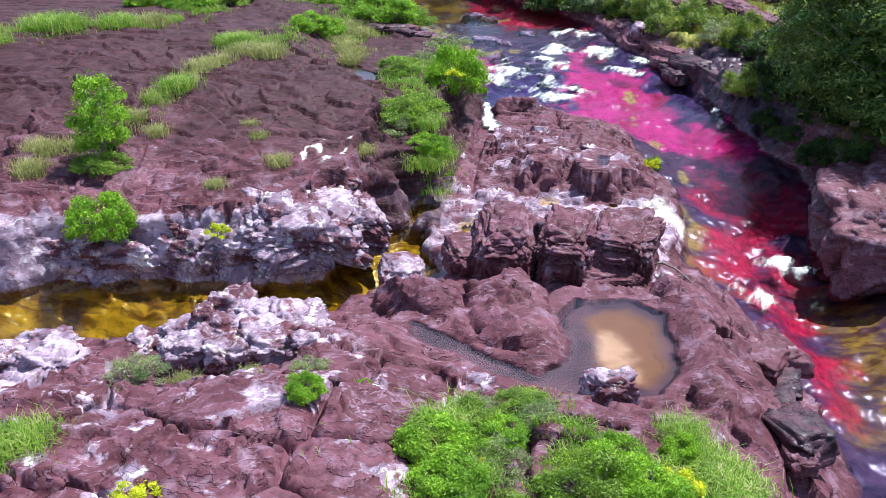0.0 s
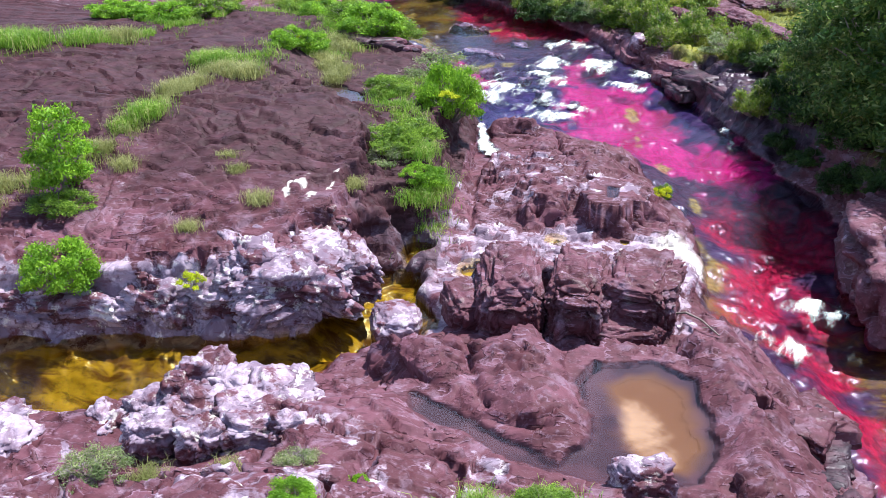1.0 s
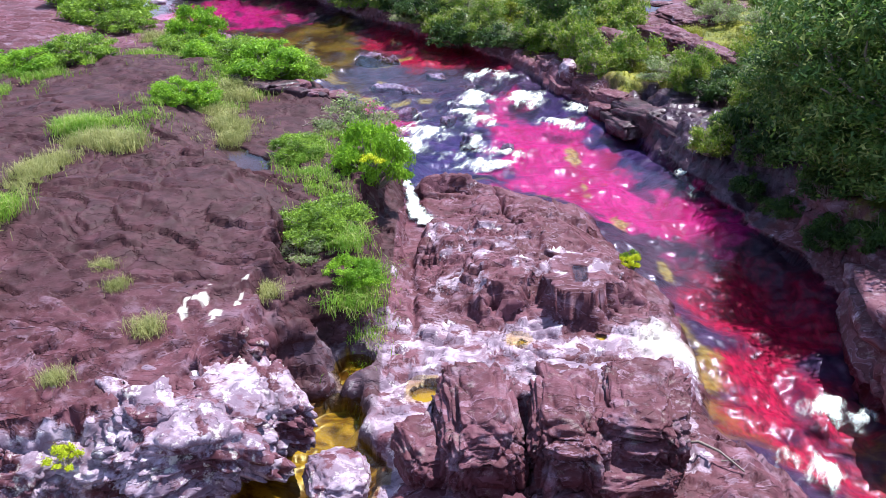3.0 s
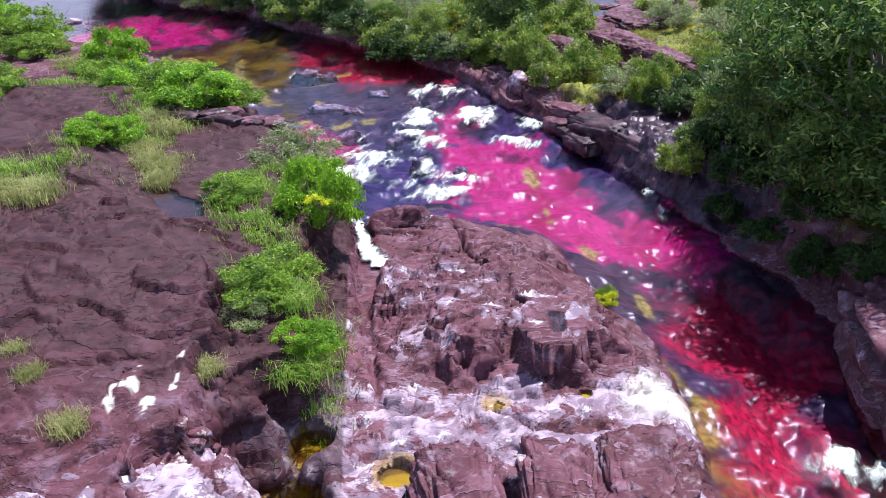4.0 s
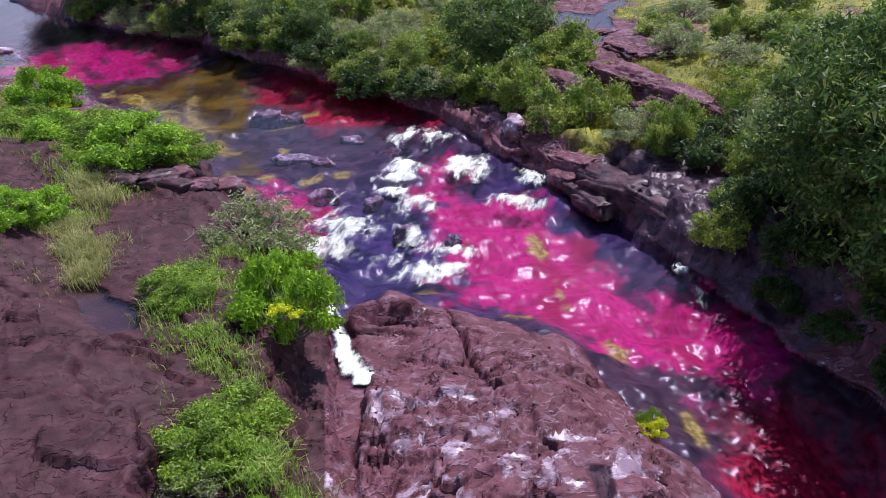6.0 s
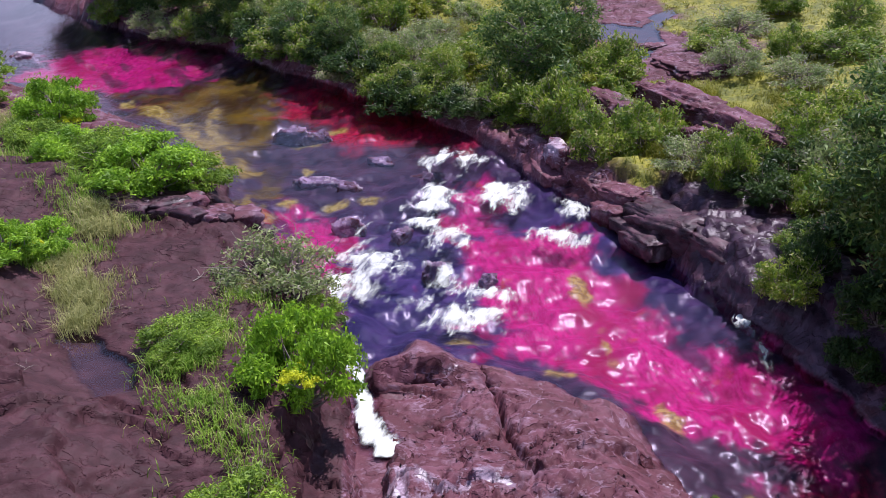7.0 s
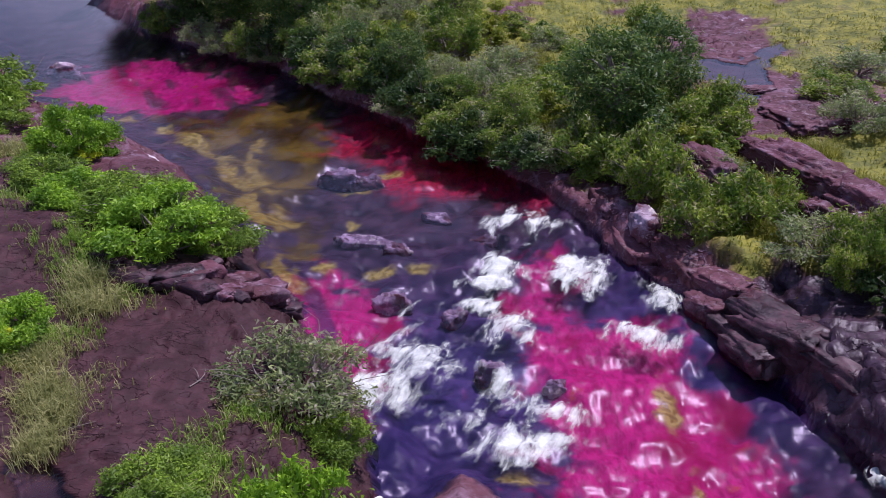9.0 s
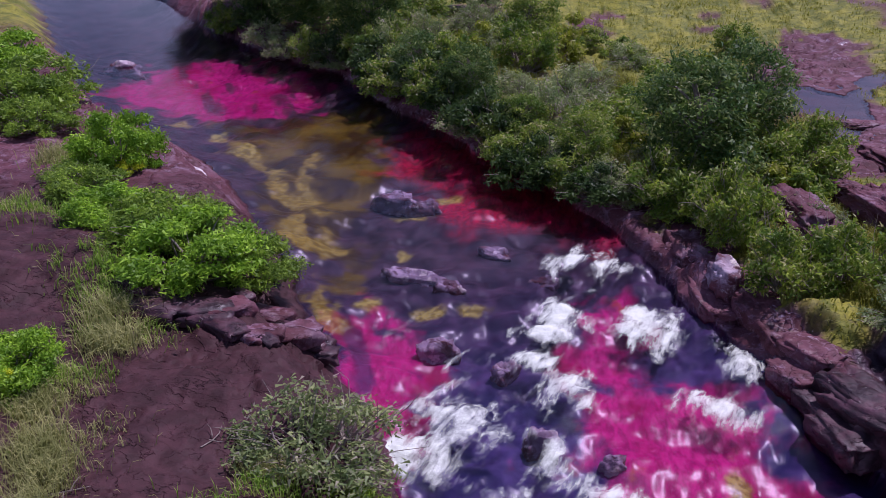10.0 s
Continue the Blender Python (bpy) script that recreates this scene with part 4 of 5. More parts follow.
for a in ((-4.6, 59.5, -0.42, 0.8, 0.4, 0.55, -10, 24), (-3.3, 54.4, -0.6, 1.0, 0.35, 0.5, -12, 25), (-20, 73.4, -0.3, 0.9, 0.45, 0.6, 0, 26), (0.55, 47.5, -0.85, 0.4, 0.35, 0.6, 10, 27), (-2.2, 50.8, -0.75, 0.5, 0.35, 0.5, 20, 28), (-2.3, 54.0, -0.65, 0.5, 0.3, 0.5, 0, 29), (0.5, 54.6, -0.75, 0.5, 0.35, 0.55, 30, 30), (-0.4, 50.2, -0.85, 0.4, 0.3, 0.5, 60, 36), (2.2, 47.2, -1.05, 0.3, 0.25, 0.4, 0, 37), (-3.6, 59.2, -0.45, 0.6, 0.3, 0.5, 10, 38), (-1.0, 56.2, -0.6, 0.5, 0.3, 0.5, -20, 39)):
    tagged(boulder("river_rock", *a, M_ROCK_LEDGE, "low wet rock that breaks the river's surface", 0.7, 0.08, 0.35, 4), group="rocks in the river").location.z -= 0.27


# ---- plants ----
rnd = np.random.default_rng(5)


def part(name, me, mat, parent, label=""):
    me.materials.append(mat)
    ob = new(name, me)
    ob.parent = parent
    return tagged(ob, label)


def leaves(name, lumps, count, size, flat=0.35, long=1.7):
    """Many small leaves set on the shells of a few lumps: x, y, z, radius, height."""
    lumps = np.array(lumps, float)
    share = lumps[:, 3] ** 2
    pick = rnd.choice(len(lumps), count, p=share / share.sum())
    way = rnd.normal(size=(count, 3))
    way[:, 2] = np.abs(way[:, 2]) * 0.9 - 0.25 * rnd.random(count)
    way /= np.linalg.norm(way, axis=1)[:, None]
    reach = (0.30 + 0.70 * rnd.random(count) ** 0.5) * (1 + 0.28 * rnd.normal(size=count))
    c = lumps[pick, :3] + way * reach[:, None] * np.stack((lumps[pick, 3], lumps[pick, 3], lumps[pick, 4]), -1)
    nrm = way * 0.45 + rnd.normal(size=(count, 3)) * 0.7 + np.array((0, 0, flat))
    nrm /= np.linalg.norm(nrm, axis=1)[:, None]
    u = np.cross(nrm, rnd.normal(size=(count, 3)))
    u /= np.linalg.norm(u, axis=1)[:, None]
    v = np.cross(nrm, u)
    s = size * (0.6 + 0.8 * rnd.random(count))[:, None]
    co = np.stack((c - u * s * long / 2 + v * s * 0.35, c - u * s * long / 2 - v * s * 0.35, c + u * s * long * 0.6), 1).reshape(-1, 3)
    co[:, 2] = np.maximum(co[:, 2], 0.01)
    return raw_mesh(name, co, np.arange(count * 3).reshape(-1, 3), 3, False)


def limbs(name, lines, sides=5):
    """Tapered, slightly bent branches: from, to, thickness at both ends."""
    co, faces = [], []
    for a, b, r0, r1 in lines:
        a, b = np.array(a, float), np.array(b, float)
        bend = rnd.normal(size=3) * 0.10 * np.linalg.norm(b - a)
        axis = (b - a) / np.linalg.norm(b - a)
        u = np.cross(axis, (0.3, 1, 0.2))
        u /= np.linalg.norm(u)
        v = np.cross(axis, u)
        base = len(co)
        for k in range(4):
            t = k / 3
            p = a + (b - a) * t + bend * math.sin(math.pi * t)
            for j in range(sides):
                w = 2 * math.pi * j / sides
                co.append(p + (u * math.cos(w) + v * math.sin(w)) * (r0 + (r1 - r0) * t))
        for k in range(3):
            for j in range(sides):
                j2 = (j + 1) % sides
                faces.append((base + k * sides + j, base + k * sides + j2, base + (k + 1) * sides + j2, base + (k + 1) * sides + j))
    return raw_mesh(name, np.array(co), np.array(faces), 4)


def bush(name, r, height, lumps, count, size, mat, label, category="bush", squat=0.75, bare=0):
    root = tagged(new(name), label, category)
    ls, stems = [], []
    for k in range(lumps):
        a, d = 2.4 * k + 0.6 * rnd.random(), r * (0.10 + 0.85 * math.sqrt(rnd.random()))
        if k == 0:
            d = 0
        lr = r * (0.14 + 0.19 * rnd.random())
        lh = lr * squat * (0.8 + 0.7 * rnd.random())
        z = max(height * (0.15 + 0.85 * rnd.random()) * (1 - 0.55 * (d / r) ** 2), lh * 0.5)
        ls.append((d * math.cos(a), d * math.sin(a), z, lr, lh))
        stems.append(((0.05 * r * math.cos(a), 0.05 * r * math.sin(a), -0.1), (ls[-1][0], ls[-1][1], z + lh * 0.3), 0.022 * r + 0.008, 0.006))
        for q in range(bare):
            w = rnd.normal(size=3) * lr
            stems.append(((ls[-1][0] * 0.5, ls[-1][1] * 0.5, z * 0.5), (ls[-1][0] + w[0], ls[-1][1] + w[1], z + abs(w[2])), 0.012, 0.004))
    part("stem", limbs("stem", stems, 3), M_BARK, root, "thin grey-brown branching stem")
    part("foliage", leaves("foliage", ls, count, size), mat, root)
    return root


def tree(name, r, height, lumps, count, size, mat, label):
    root = tagged(new(name), label, "tree")
    ls, lines = [], [((0, 0, -0.2), (0.1 * r, 0.05 * r, height * 0.6), 0.05 * r + 0.04, 0.03 * r + 0.02)]
    for k in range(lumps):
        a = 2.4 * k + 0.5 * rnd.random()
        f = (k + 0.5) / lumps
        d = r * 0.78 * math.sqrt(1 - (2 * f - 0.9) ** 2 / 1.3) * (0.5 + 0.5 * rnd.random())
        z = height * (0.10 + 0.80 * f)
        lr = r * (0.22 + 0.2 * rnd.random()) * (1.15 - 0.4 * f)
        ls.append((d * math.cos(a), d * math.sin(a), z, lr, lr * 0.9))
        lines.append(((0.03 * k / lumps, 0, height * (0.1 + 0.45 * f)), (d * math.cos(a), d * math.sin(a), z), 0.035 * r, 0.008))
    part("trunk", limbs("trunk", lines, 6), M_BARK, root, "slender grey trunk and limbs")
    part("crown", leaves("crown", ls, count, size, 0.45), mat, root)
    return root


def tuft(name, r, count, length, mat, label, droop=0.5):
    """A clump of bent grass blades."""
    root = tagged(new(name), label, "grass tuft")
    tagged(part("blade_clump", blades("blade_clump", r * rnd.normal(size=(count, 2)) * 0.45, np.zeros(count), length, droop), mat, root), kind="stuff")
    return root


def blades(name, at, z, length, droop=0.5, width=0.007):
    n = len(at)
    a = rnd.random(n) * 2 * math.pi
    way = np.stack((np.cos(a), np.sin(a)), -1)
    side = np.stack((-way[:, 1], way[:, 0]), -1) * width
    L = length * (0.5 + 0.8 * rnd.random(n))
    lean = droop * (0.3 + 0.9 * rnd.random(n))
    co = np.zeros((n, 5, 3))
    co[:, 0, :2], co[:, 1, :2] = at - side, at + side
    mid = at + way * (L * lean * 0.35)[:, None]
    co[:, 2, :2], co[:, 3, :2] = mid + side * 0.8, mid - side * 0.8
    co[:, 4, :2] = at + way * (L * lean)[:, None]
    co[:, :, 2] = z[:, None]
    co[:, 2:4, 2] += (L * 0.6)[:, None]
    co[:, 4, 2] += L * (1.05 - 0.5 * lean)
    tri = np.array(((0, 1, 2), (0, 2, 3), (3, 2, 4)))
    faces = (np.arange(n)[:, None, None] * 5 + tri[None]).reshape(-1, 3)
    return raw_mesh(name, co.reshape(-1, 3), faces, 3, False)


def plant(kind, x, y, s=1.0, stretch=1.0, up=1.0, z=None, group=""):
    """A copy of a plant, grown to size s, standing on the ground."""
    z = ground_z(x, y) - 0.03 if z is None else z
    m = pose(x, y, z, 0, 0, float(rnd.random() * 360)) @ Matrix.Diagonal((s * stretch, s, s * up, 1))
    ob = copy_thing(kind, m)
    return tagged(ob, group=group)


def retire(*kinds):
    for k in kinds:
        for o in (*k.children_recursive, k):
            bpy.data.objects.remove(o)


round_bush = bush("round_bush", 1.0, 1.15, 40, 12000, 0.050, M_GREEN, "dense rounded bright green bush on rock")
mid_bush = bush("leafy_bush", 1.0, 1.0, 34, 8500, 0.050, M_MID, "leafy mid-green bush with open stems", bare=1)
pale_bush = bush("pale_shrub", 1.0, 1.0, 30, 4200, 0.05, M_OLIVE, "sparse pale grey-green shrub with bare twigs", "shrub", bare=3)
yellow_bush = bush("yellow_bush", 0.5, 0.5, 10, 1800, 0.042, M_YELLOW, "small bush with lemon-yellow leaves")
bank_bush = bush("bank_bush", 1.0, 1.25, 32, 6500, 0.062, M_BANK, "ragged dull green bush on the far bank", squat=1.0, bare=2)
scrub_bush = bush("scrub_bush", 1.0, 1.3, 22, 3400, 0.085, M_BANK, "dull green loose scrub at the meadow's edge", squat=1.0, bare=1)
scrub_light = bush("scrub_bush", 1.0, 1.1, 20, 3200, 0.085, M_SCRUB, "yellow-green loose scrub at the meadow's edge", squat=0.9, bare=1)
# its leaf colour carries the shade of the bank's trees
dark_bush = bush("dark_bush", 1.0, 1.0, 30, 6000, 0.07, M_PAINTED_SHADE, "dark green bank bush with shade put into its leaf colour", bare=1)
green_tuft = tuft("grass_tuft", 0.55, 900, 0.42, M_GRASS, "bright green tuft of long grass", 0.85)
meadow_tuft = tuft("meadow_tuft", 0.7, 900, 0.55, M_MEADOW, "yellow-green tuft of rank meadow grass", 0.8)
dry_tuft = tuft("dry_tuft", 0.5, 600, 0.42, M_DRY, "dry straw-coloured grass tuft", 0.8)
tree_a = tree("dark_tree", 2.2, 5.2, 34, 21000, 0.085, M_DARK, "dark green broad-crowned riverside tree")
tree_b = tree("dark_tree", 2.0, 3.6, 30, 12500, 0.085, M_DARK, "dark green riverside tree with dense crown")
tree_c = tree("green_tree", 1.8, 3.2, 26, 10500, 0.08, M_BANK, "mid-green young tree on the bank")

young_tree = tree("young_tree", 1.0, 1.9, 15, 6500, 0.055, M_GREEN, "bright green young tree with open tiers on rock")

west_group, fore_group, east_group = "bushes on the west rock", "foreground bushes", "bushes on the east bank"
for k, x, y, s, st, up in (
        (young_tree, -13.5, 28.0, 1.25, 1.1, 1.25), (mid_bush, -13.2, 27.2, 0.8, 1.2, 0.8), (round_bush, -12.0, 24.3, 1.05, 1.05, 1.15), (round_bush, -2.8, 38.8, 1.3, 0.9, 1.5), (mid_bush, -3.6, 34.3, 1.0, 1.1, 0.8),
        (mid_bush, -4.3, 33.4, 1.0, 1.0, 0.8), (round_bush, -2.9, 31.7, 0.8, 0.8, 0.75), (pale_bush, -4.3, 32.6, 0.8, 1.0, 0.7), (pale_bush, -3.8, 44.6, 1.5, 1.1, 0.9), (mid_bush, -2.9, 43.3, 0.9, 1.0, 0.9),
        (mid_bush, -5.6, 40.2, 0.9, 1.1, 0.7), (round_bush, -8.4, 50.6, 1.7, 1.1, 0.8), (mid_bush, -9.8, 51.9, 1.5, 1.1, 0.8), (mid_bush, -7.3, 51.4, 1.3, 1.0, 0.8), (round_bush, -11.2, 52.6, 1.3, 1.2, 0.8),
        (round_bush, -13.3, 57.8, 1.4, 1.0, 1.2), (mid_bush, -20, 64.5, 2.2, 1.2, 0.9), (round_bush, -22.5, 67, 2.0, 1.0, 0.9), (mid_bush, -18.4, 61.8, 1.5, 1.0, 0.8), (round_bush, -10.4, 45.2, 1.1, 1.0, 0.9),
        (round_bush, -10.6, 43.8, 0.9, 1.2, 0.9), (mid_bush, -17.4, 52, 1.5, 1.2, 0.8), (round_bush, -19.6, 50.3, 1.3, 1.3, 0.7), (round_bush, -22.3, 51, 1.2, 1.2, 0.7), (mid_bush, -13.4, 55.4, 1.2, 1.3, 0.7)):
    plant(k, x, y, s, st, up, group=west_group)
for x, y, s, z in ((-2.7, 37.7, 0.8, 1.9), (-10.2, 44.2, 0.9, 2.2), (-8.3, 24.6, 0.75, 0.3), (1.6, 38.2, 0.5, None), (-12.7, 56.8, 0.9, None)):
    plant(yellow_bush, x, y, s, z=z, group="yellow bushes")
for k, x, y, s, st, up in (
        (mid_bush, 3.2, 13.2, 0.8, 1.1, 0.9), (round_bush, 4.4, 13.1, 0.75, 1.1, 0.9), (mid_bush, 2.6, 12.4, 0.8, 1.2, 0.8), (round_bush, 0.6, 12.9, 0.7, 1.0, 0.8), (round_bush, -2.5, 14.6, 0.42, 1.0, 1.0), (pale_bush, -3.0, 16.4, 0.45, 1.0, 0.8),
        (round_bush, -1.8, 16.2, 0.28, 1.0, 1.1), (pale_bush, -6.9, 15.9, 0.65, 1.0, 0.8), (yellow_bush, -4.8, 11.6, 0.8, 1.1, 0.8), (round_bush, 0.3, 13.9, 0.75, 1.1, 0.8), (mid_bush, 0.7, 14.9, 0.6, 1.0, 0.8), (round_bush, 1.5, 14.5, 0.5, 1.1, 0.8), (yellow_bush, 1.0, 13.6, 0.9, 1.2, 0.9), (yellow_bush, 4.9, 13.6, 0.8, 1.2, 1.0), (round_bush, 3.7, 14.0, 0.65, 1.0, 0.9), (pale_bush, 2.2, 15.2, 0.5, 1.0, 0.8), (round_bush, 5.0, 14.7, 0.4, 1.0, 1.2), (mid_bush, 1.7, 15.9, 0.5, 1.2, 0.7), (pale_bush, 1.6, 13.8, 0.6, 1, 1), (mid_bush, 0.0, 14.0, 0.55, 1.1, 0.8), (pale_bush, 0.9, 15.6, 0.5, 1.1, 0.8), (mid_bush, 5.4, 14.0, 0.5, 1.0, 0.8)):
    plant(k, x, y, s, st, up, group=fore_group)
plant(mid_bush, 5.6, 36.3, 0.4, 0.8, 1.6, group="bushes by the water")
plant(yellow_bush, 5.5, 35.8, 0.8, 0.8, 1.2, group="bushes by the water")
for x, y, s in ((0.3, 14.4, 1.2), (0.5, 16.6, 0.8), (1.0, 13.2, 1.1), (5.5, 14.6, 1.2), (5.9, 13.8, 1.3), (6.1, 12.9, 1.3), (5.1, 15.4, 1.0), (1.9, 16.0, 0.8), (-7.8, 13.0, 1.2), (-8.4, 12.6, 1.2),
                (-12.9, 33.0, 1.3), (-13.4, 32.4, 1.1), (-12.8, 40.2, 1.5), (-13.4, 40.0, 1.2), (-11.4, 39.6, 1.1), (-3.0, 31.2, 1.4), (-2.7, 32.6, 1.3), (-3.2, 33.0, 1.3), (-5.6, 39.7, 1.2), (-5.2, 40.2, 1.1), (-20.5, 43.6, 1.8), (-24, 42.8, 2.0), (-22.5, 42.4, 1.8), (-24.5, 39, 1.6)):
    plant(green_tuft, x, y, s, group="grass tufts")
for x, y, s in ((-13.0, 36.0, 1.4), (-12.7, 37.2, 1.2), (-11.0, 38.4, 1.5), (-12.1, 38.8, 1.3), (-8.2, 41.6, 1.2), (-8.8, 43.2, 1.4), (-9.4, 44.2, 1.3), (-8.3, 42.6, 1.2), (-8.6, 29.8, 0.7), (-9.2, 30.6, 0.7), (-7.4, 28.2, 0.9), (-5.0, 30.4, 0.9),
                (-12.4, 29.8, 1.0), (-15.8, 27.0, 1.3), (-16.3, 28.5, 1.2), (-9.0, 26.4, 0.7), (-4.4, 16.4, 0.6), (-6.0, 16.3, 0.7), (-15.8, 58.4, 1.6), (-19, 44.4, 1.6), (-9.1, 47.2, 1.5), (-9.6, 48.2, 1.4), (-4.8, 43.9, 1.0), (-13.6, 30.6, 1.0)):
    plant(dry_tuft, x, y, s, group="dry tufts")
for k, x, y, s in ((tree_a, 14.4, 45.8, 0.8), (tree_a, 13.2, 43.4, 1.2), (tree_a, 12.8, 40.2, 1.25), (tree_a, 13.2, 37.0, 1.3), (tree_a, 14.6, 34.6, 1.3), (tree_c, 16.6, 45.4, 1.5), (tree_a, 16.2, 40.4, 1.25), (tree_c, 18.4, 50.4, 1.3), (tree_c, 20, 44, 1.5), (tree_a, 16.8, 35.4, 1.2), (tree_a, 20.5, 38.5, 1.2),
                   (tree_c, 1.8, 61.0, 0.55), (tree_c, -0.4, 63.4, 0.6), (tree_b, -2.6, 66.6, 0.7), (tree_b, -5.2, 70.0, 0.75), (tree_a, -8.4, 75.0, 0.95), (tree_a, -12.0, 78.0, 1.15), (tree_a, -16.2, 82.0, 1.2), (tree_a, -14.5, 80.2, 1.0), (tree_a, -22, 90, 1.1), (tree_b, 5.4, 60.6, 1.15), (tree_c, 6.4, 61.4, 0.7),
                   (tree_c, -7, 80, 1.0), (tree_b, -12, 84, 1.1), (tree_c, -0.5, 78, 0.8), (tree_b, -4, 84, 1.0), (tree_a, -10, 92, 1.1), (tree_b, -16, 96, 1.2), (tree_a, -2, 96, 1.0), (tree_b, 4, 90, 0.9), (tree_b, 7.4, 63.0, 1.0), (tree_c, 14, 96, 0.9), (tree_c, 21, 64, 0.7)):
    plant(k, x, y, s, float(rnd.uniform(0.85, 1.35)), float(rnd.uniform(0.75, 1.15)), group="riverside trees")
for k, x, y, s, st, up in (
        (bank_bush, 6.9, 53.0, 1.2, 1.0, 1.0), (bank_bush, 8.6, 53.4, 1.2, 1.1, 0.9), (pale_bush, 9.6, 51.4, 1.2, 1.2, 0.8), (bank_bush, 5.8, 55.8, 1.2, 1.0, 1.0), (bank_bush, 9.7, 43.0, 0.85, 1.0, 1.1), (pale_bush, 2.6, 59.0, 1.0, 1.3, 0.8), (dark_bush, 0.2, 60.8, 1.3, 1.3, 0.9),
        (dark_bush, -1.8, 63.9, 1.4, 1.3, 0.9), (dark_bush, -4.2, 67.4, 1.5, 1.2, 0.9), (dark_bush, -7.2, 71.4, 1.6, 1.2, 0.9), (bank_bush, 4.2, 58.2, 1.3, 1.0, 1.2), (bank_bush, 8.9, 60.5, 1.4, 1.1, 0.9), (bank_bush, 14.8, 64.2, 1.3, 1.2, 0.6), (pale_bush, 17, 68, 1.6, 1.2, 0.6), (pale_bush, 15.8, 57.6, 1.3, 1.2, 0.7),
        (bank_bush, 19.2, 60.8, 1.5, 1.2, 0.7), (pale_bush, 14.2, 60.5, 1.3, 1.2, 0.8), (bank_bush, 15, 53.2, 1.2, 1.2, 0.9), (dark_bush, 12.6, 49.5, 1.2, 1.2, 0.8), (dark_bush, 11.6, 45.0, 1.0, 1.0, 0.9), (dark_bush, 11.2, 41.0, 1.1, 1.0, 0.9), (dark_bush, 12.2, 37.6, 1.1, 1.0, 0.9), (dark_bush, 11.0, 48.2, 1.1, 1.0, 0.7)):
    plant(k, x, y, s, st, up * float(rnd.uniform(0.9, 1.5)), group=east_group)
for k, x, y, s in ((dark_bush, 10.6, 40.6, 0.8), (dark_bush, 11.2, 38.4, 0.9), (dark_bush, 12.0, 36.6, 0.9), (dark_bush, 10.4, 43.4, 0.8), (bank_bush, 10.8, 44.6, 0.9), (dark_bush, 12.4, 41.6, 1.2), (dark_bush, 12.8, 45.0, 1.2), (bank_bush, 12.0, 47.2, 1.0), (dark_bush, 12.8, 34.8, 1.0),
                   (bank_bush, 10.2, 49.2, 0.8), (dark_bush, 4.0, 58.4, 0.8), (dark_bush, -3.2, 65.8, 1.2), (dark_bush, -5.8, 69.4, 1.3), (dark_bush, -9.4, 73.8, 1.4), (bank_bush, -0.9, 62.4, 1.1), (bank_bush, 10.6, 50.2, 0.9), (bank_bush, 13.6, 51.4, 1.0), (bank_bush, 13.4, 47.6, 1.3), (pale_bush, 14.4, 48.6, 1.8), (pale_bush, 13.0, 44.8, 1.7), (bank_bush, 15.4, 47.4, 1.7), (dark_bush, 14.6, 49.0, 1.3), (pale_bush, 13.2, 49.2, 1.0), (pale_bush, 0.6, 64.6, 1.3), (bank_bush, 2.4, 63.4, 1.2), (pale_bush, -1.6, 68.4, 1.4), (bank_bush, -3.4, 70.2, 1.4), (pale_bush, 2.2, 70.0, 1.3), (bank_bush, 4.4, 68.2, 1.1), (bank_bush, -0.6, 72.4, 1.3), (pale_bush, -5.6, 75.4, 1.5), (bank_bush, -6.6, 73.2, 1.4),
                   (bank_bush, 5.6, 57.4, 1.0), (bank_bush, 6.4, 66.4, 1.1), (pale_bush, 4.2, 73.6, 1.3), (bank_bush, 2.0, 76, 1.2), (pale_bush, -3.6, 79, 1.5), (bank_bush, 9.0, 75, 1.0), (pale_bush, 17.6, 54.6, 1.1), (bank_bush, 17, 61.5, 1.1), (bank_bush, 20, 70, 1.2), (pale_bush, 16.6, 49.6, 1.1)):
    plant(k, x, y, s * float(rnd.uniform(0.75, 1.1)), float(rnd.uniform(0.8, 1.3)), float(rnd.uniform(0.8, 1.5)), group=east_group)
# loose scrub between the trees and the meadow
for k in range(60):
    f, off = float(rnd.random()), float(rnd.uniform(1.0, 9.0))
    x, y = float(np.interp(f, (0, 0.5, 1), (-12, -1.5, 6.5))) + off, float(np.interp(f, (0, 0.5, 1), (78, 64.5, 53))) + 0.7 * off
    if outside(BARE_EAST, np.array([x]), np.array([y]))[0] > 1.0 and (y > 60 or off < 4):
        plant((scrub_light, scrub_bush, pale_bush)[k % 3], x, y, float(rnd.uniform(0.6, 1.3)), float(rnd.uniform(0.9, 1.5)), float(rnd.uniform(0.6, 1.4)), group="scrub on the east bank")
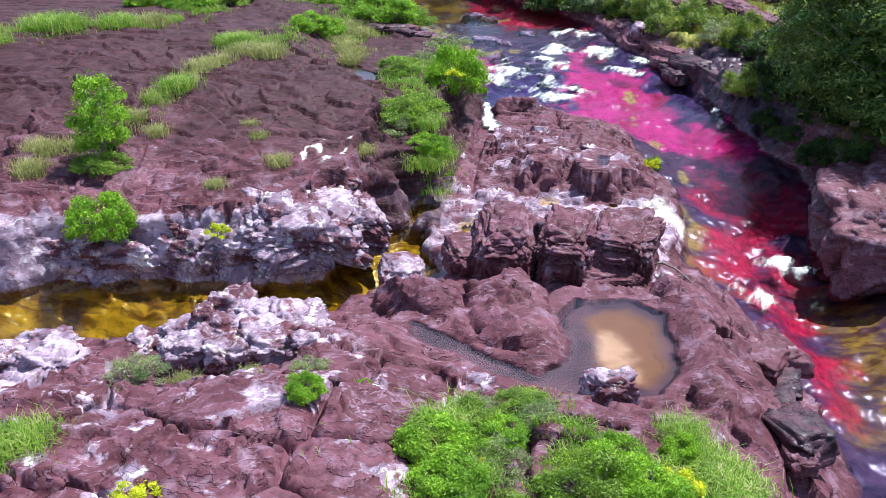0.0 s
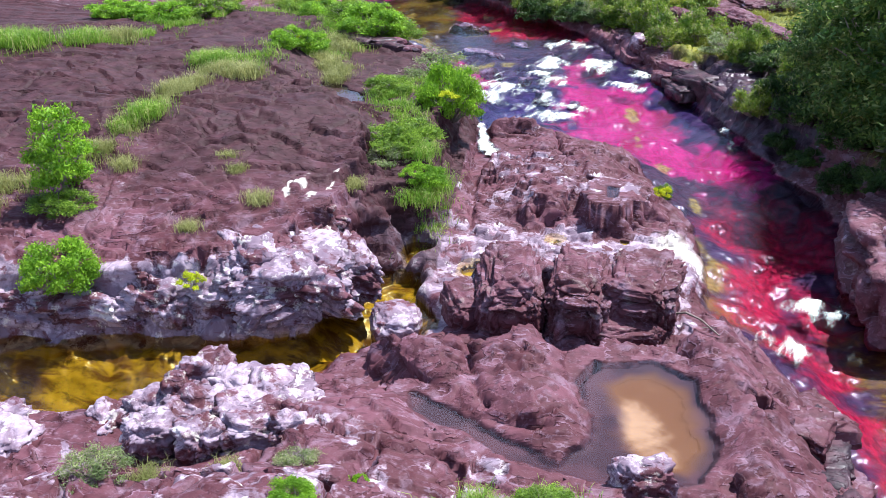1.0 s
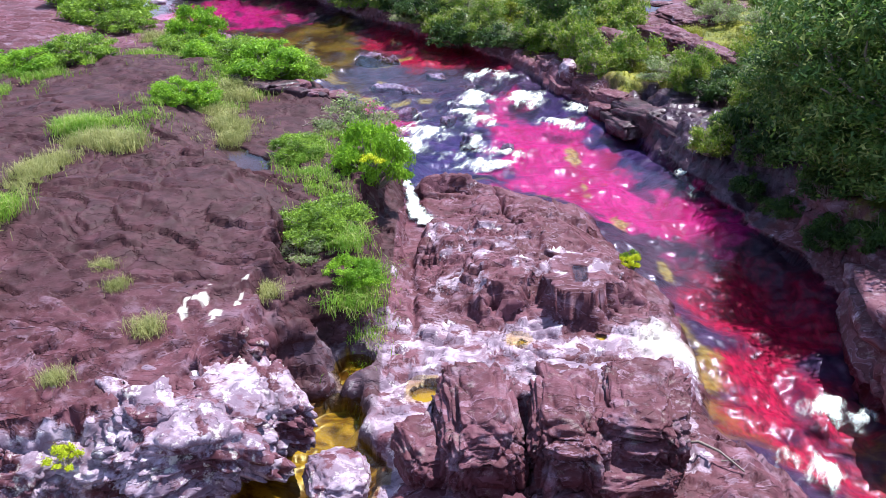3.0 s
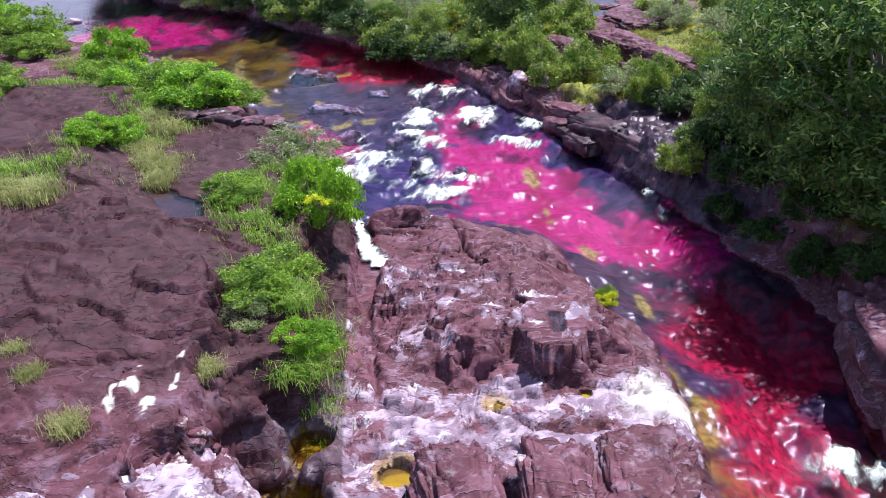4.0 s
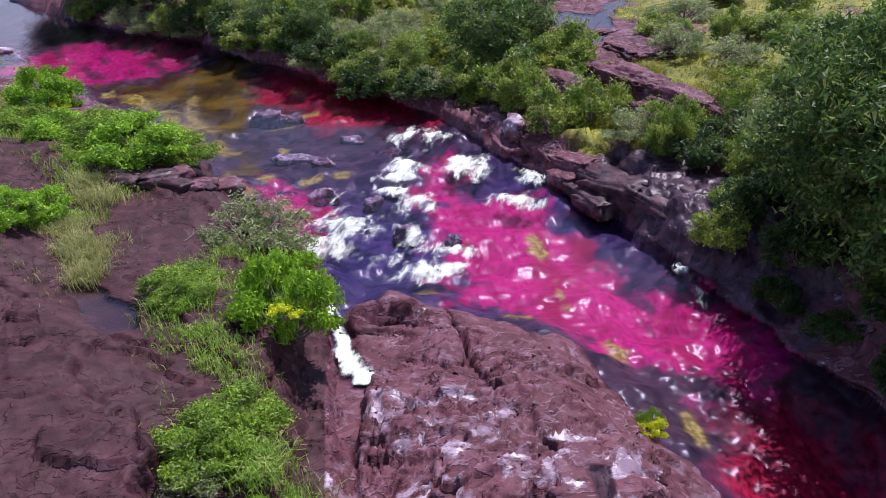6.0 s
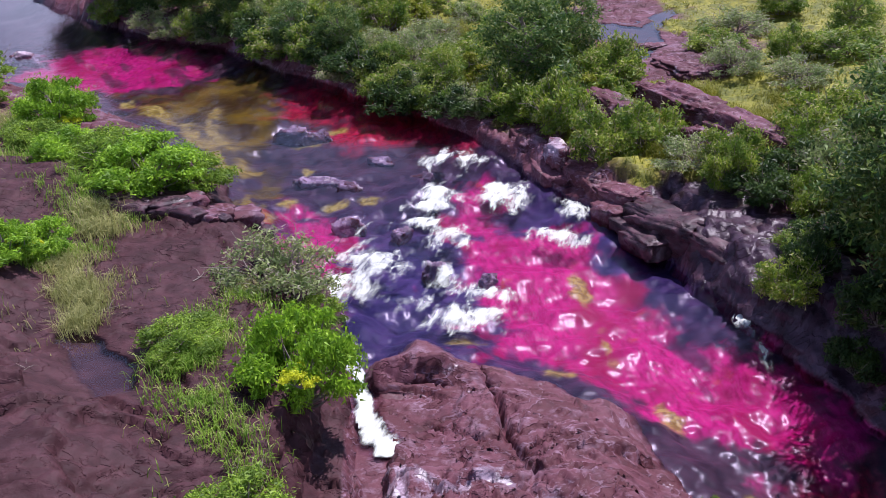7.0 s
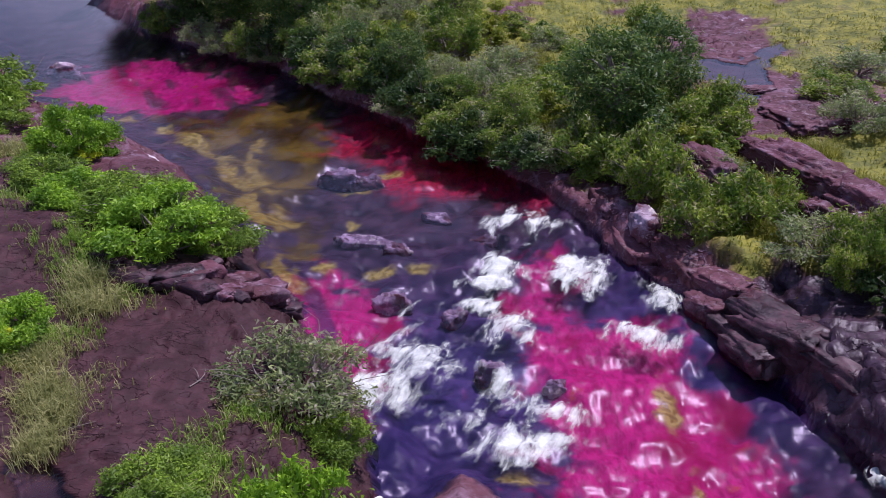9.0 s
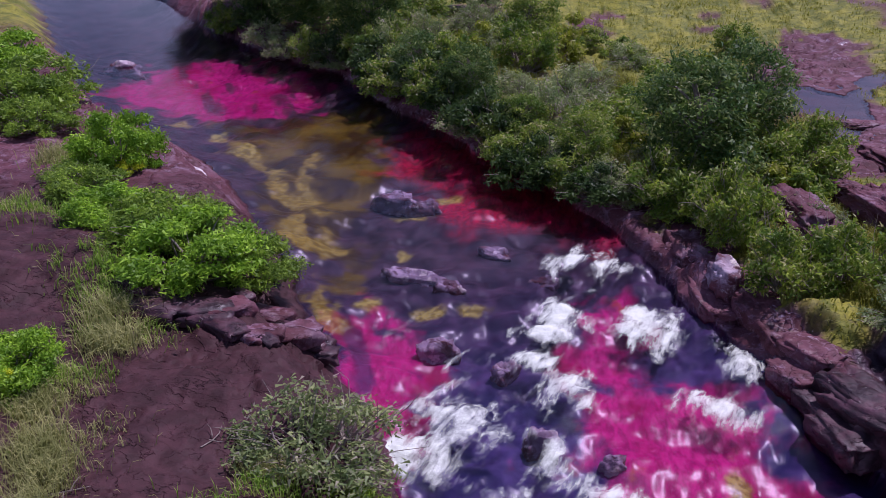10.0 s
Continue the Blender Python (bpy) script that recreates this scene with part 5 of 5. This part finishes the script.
# shrubs that hang over the far water
for (ax, ay), (bx, by) in zip(BANK_RIGHT[2:], BANK_RIGHT[3:10]):
    for f in (0.1, 0.45, 0.8):
        k = (dark_bush, bank_bush, pale_bush, bank_bush)[int(rnd.integers(4))]
        x, y = ax + (bx - ax) * f + float(rnd.uniform(0.1, 0.9)), ay + (by - ay) * f + float(rnd.uniform(0.0, 0.6))
        plant(k, x, y, float(rnd.uniform(0.8, 1.3)), 1.2, float(rnd.uniform(0.8, 1.3)), z=max(ground_z(x, y), 0.0) - 0.05, group="shrubs hanging over the river")
for k in range(75):
    f, off = float(rnd.random()), float(rnd.uniform(1.6, 8.0))
    x, y = float(np.interp(f, (0, 0.3, 1), (-9, 1.5, 11.5))) + off, float(np.interp(f, (0, 0.3, 1), (73, 60, 45))) + 0.5 * off
    if outside(BARE_EAST, np.array([x]), np.array([y]))[0] > 0.6:
        plant(meadow_tuft, x, y, float(rnd.uniform(0.7, 1.4)), 1.2, float(rnd.uniform(0.7, 1.4)), group="meadow tufts")
retire(young_tree, scrub_bush, scrub_light, meadow_tuft, bank_bush, round_bush, mid_bush, pale_bush, yellow_bush, dark_bush, green_tuft, dry_tuft, tree_a, tree_b, tree_c)


def meadow(count):
    """Loose grass over the turf of the far bank."""
    x, y = rnd.uniform(2, 34, count), rnd.uniform(40, 98, count)
    h, zone = land(x[None], y[None])
    keep = rnd.random(count) < zone["turf"][0] * (0.25 + 0.75 * ease(rough(x * 0.5, y * 0.5, 3, 301), -0.3, 0.4))
    me = blades("grass", np.stack((x, y), -1)[keep], h[0][keep] - 0.02, 0.20, 1.1, 0.018)
    me.materials.append(M_MEADOW)
    return tagged(new("grass", me), "loose yellow-green meadow grass", "grass", kind="stuff")


def fringe(name, line, width, count, length, mat, label):
    """Low grass that grows in a band along cracks in the rock."""
    line = np.array(line, float)
    k = rnd.integers(0, len(line) - 1, count)
    t = rnd.random(count)[:, None]
    at = line[k] * (1 - t) + line[k + 1] * t + rnd.normal(size=(count, 2)) * width
    keep = rough(at[:, 0] * 0.9, at[:, 1] * 0.9, 3, 311) > -0.15
    at = at[keep]
    h, _ = land(at[None, :, 0], at[None, :, 1])
    me = blades(name, at, h[0] - 0.02, length, 0.8, 0.010)
    me.materials.append(mat)
    return tagged(new(name, me), label, "grass", kind="stuff")


meadow(80000)
fringe("rock_grass", ((-16, 28), (-13.2, 31), (-13.2, 35.5), (-12.6, 39.5), (-11, 38.6)), 0.35, 9000, 0.3, M_DRY, "pale grass growing along a crack in rock")
fringe("rock_grass", ((-12.6, 39.5), (-10.6, 43.8), (-9, 48), (-11, 51), (-15, 58)), 0.6, 9000, 0.35, M_GRASS, "green grass growing between bushes on rock")
fringe("rock_grass", ((-26, 41), (-19.5, 44), (-18, 50), (-13.5, 55)), 0.8, 9000, 0.4, M_GRASS, "green grass on the high rock")
fringe("rock_grass", ((-2.9, 30.6), (-3.3, 33.5), (-4.2, 36.5), (-5.4, 40), (-4.4, 44)), 0.5, 8000, 0.32, M_GRASS, "green grass at the foot of bushes")
fringe("rock_grass", ((0, 13), (2, 14.6), (4, 14.4), (6, 14.2)), 0.7, 6000, 0.34, M_GRASS, "long bright grass in the foreground")
fringe("rock_grass", ((-8.6, 41.3), (-8.5, 43.5), (-9.5, 46), (-8.8, 48.2)), 0.55, 2600, 0.3, M_DRY, "straw-coloured grass on rock")


def branch(name, lines, x, y, z, turn, label):
    me = limbs(name, lines, 6)
    me.materials.append(M_BARK)
    ob = tagged(new(name, me), label, "branch")
    ob.matrix_world = pose(x, y, z, 0, 0, turn)
    return ob


branch("driftwood", (((-0.75, 0, 0.05), (0.75, 0, 0.0), 0.045, 0.02), ((0.2, 0, 0.02), (0.55, 0.18, 0.12), 0.02, 0.008)), 5.65, 25.7, ground_z(5.65, 25.7) + 0.08, -40, "bleached driftwood stick lying on rock")
for x, y, turn in ((-7.7, 42.2, 20), (-5.9, 44.4, 70), (-4.9, 44.0, 130), (-8.6, 39.0, 95)):
    branch("dry_twig", (((-0.35, 0, 0.03), (0.35, 0.05, 0.05), 0.018, 0.006), ((0, 0, 0.04), (0.2, 0.28, 0.12), 0.012, 0.004), ((-0.1, 0, 0.04), (-0.05, -0.3, 0.1), 0.012, 0.004)), x, y, ground_z(x, y) + 0.02, turn, "bare dry forked twig lying on rock")
for k in range(9):
    x, y, r = -4.8 + random.uniform(-0.4, 0.4), 28.6 + random.uniform(-0.35, 0.35), random.uniform(0.08, 0.18)
    tagged(boulder("loose_stone", x, y, ground_z(x, y) + 0.4 * r, r * 1.4, r, r * 0.7, random.uniform(0, 180), 120 + k, M_ROCK_MIX, "loose reddish stone in a hollow of the ledge", 0.6, 0.05, 0.2, 3), group="stones in the hollow")
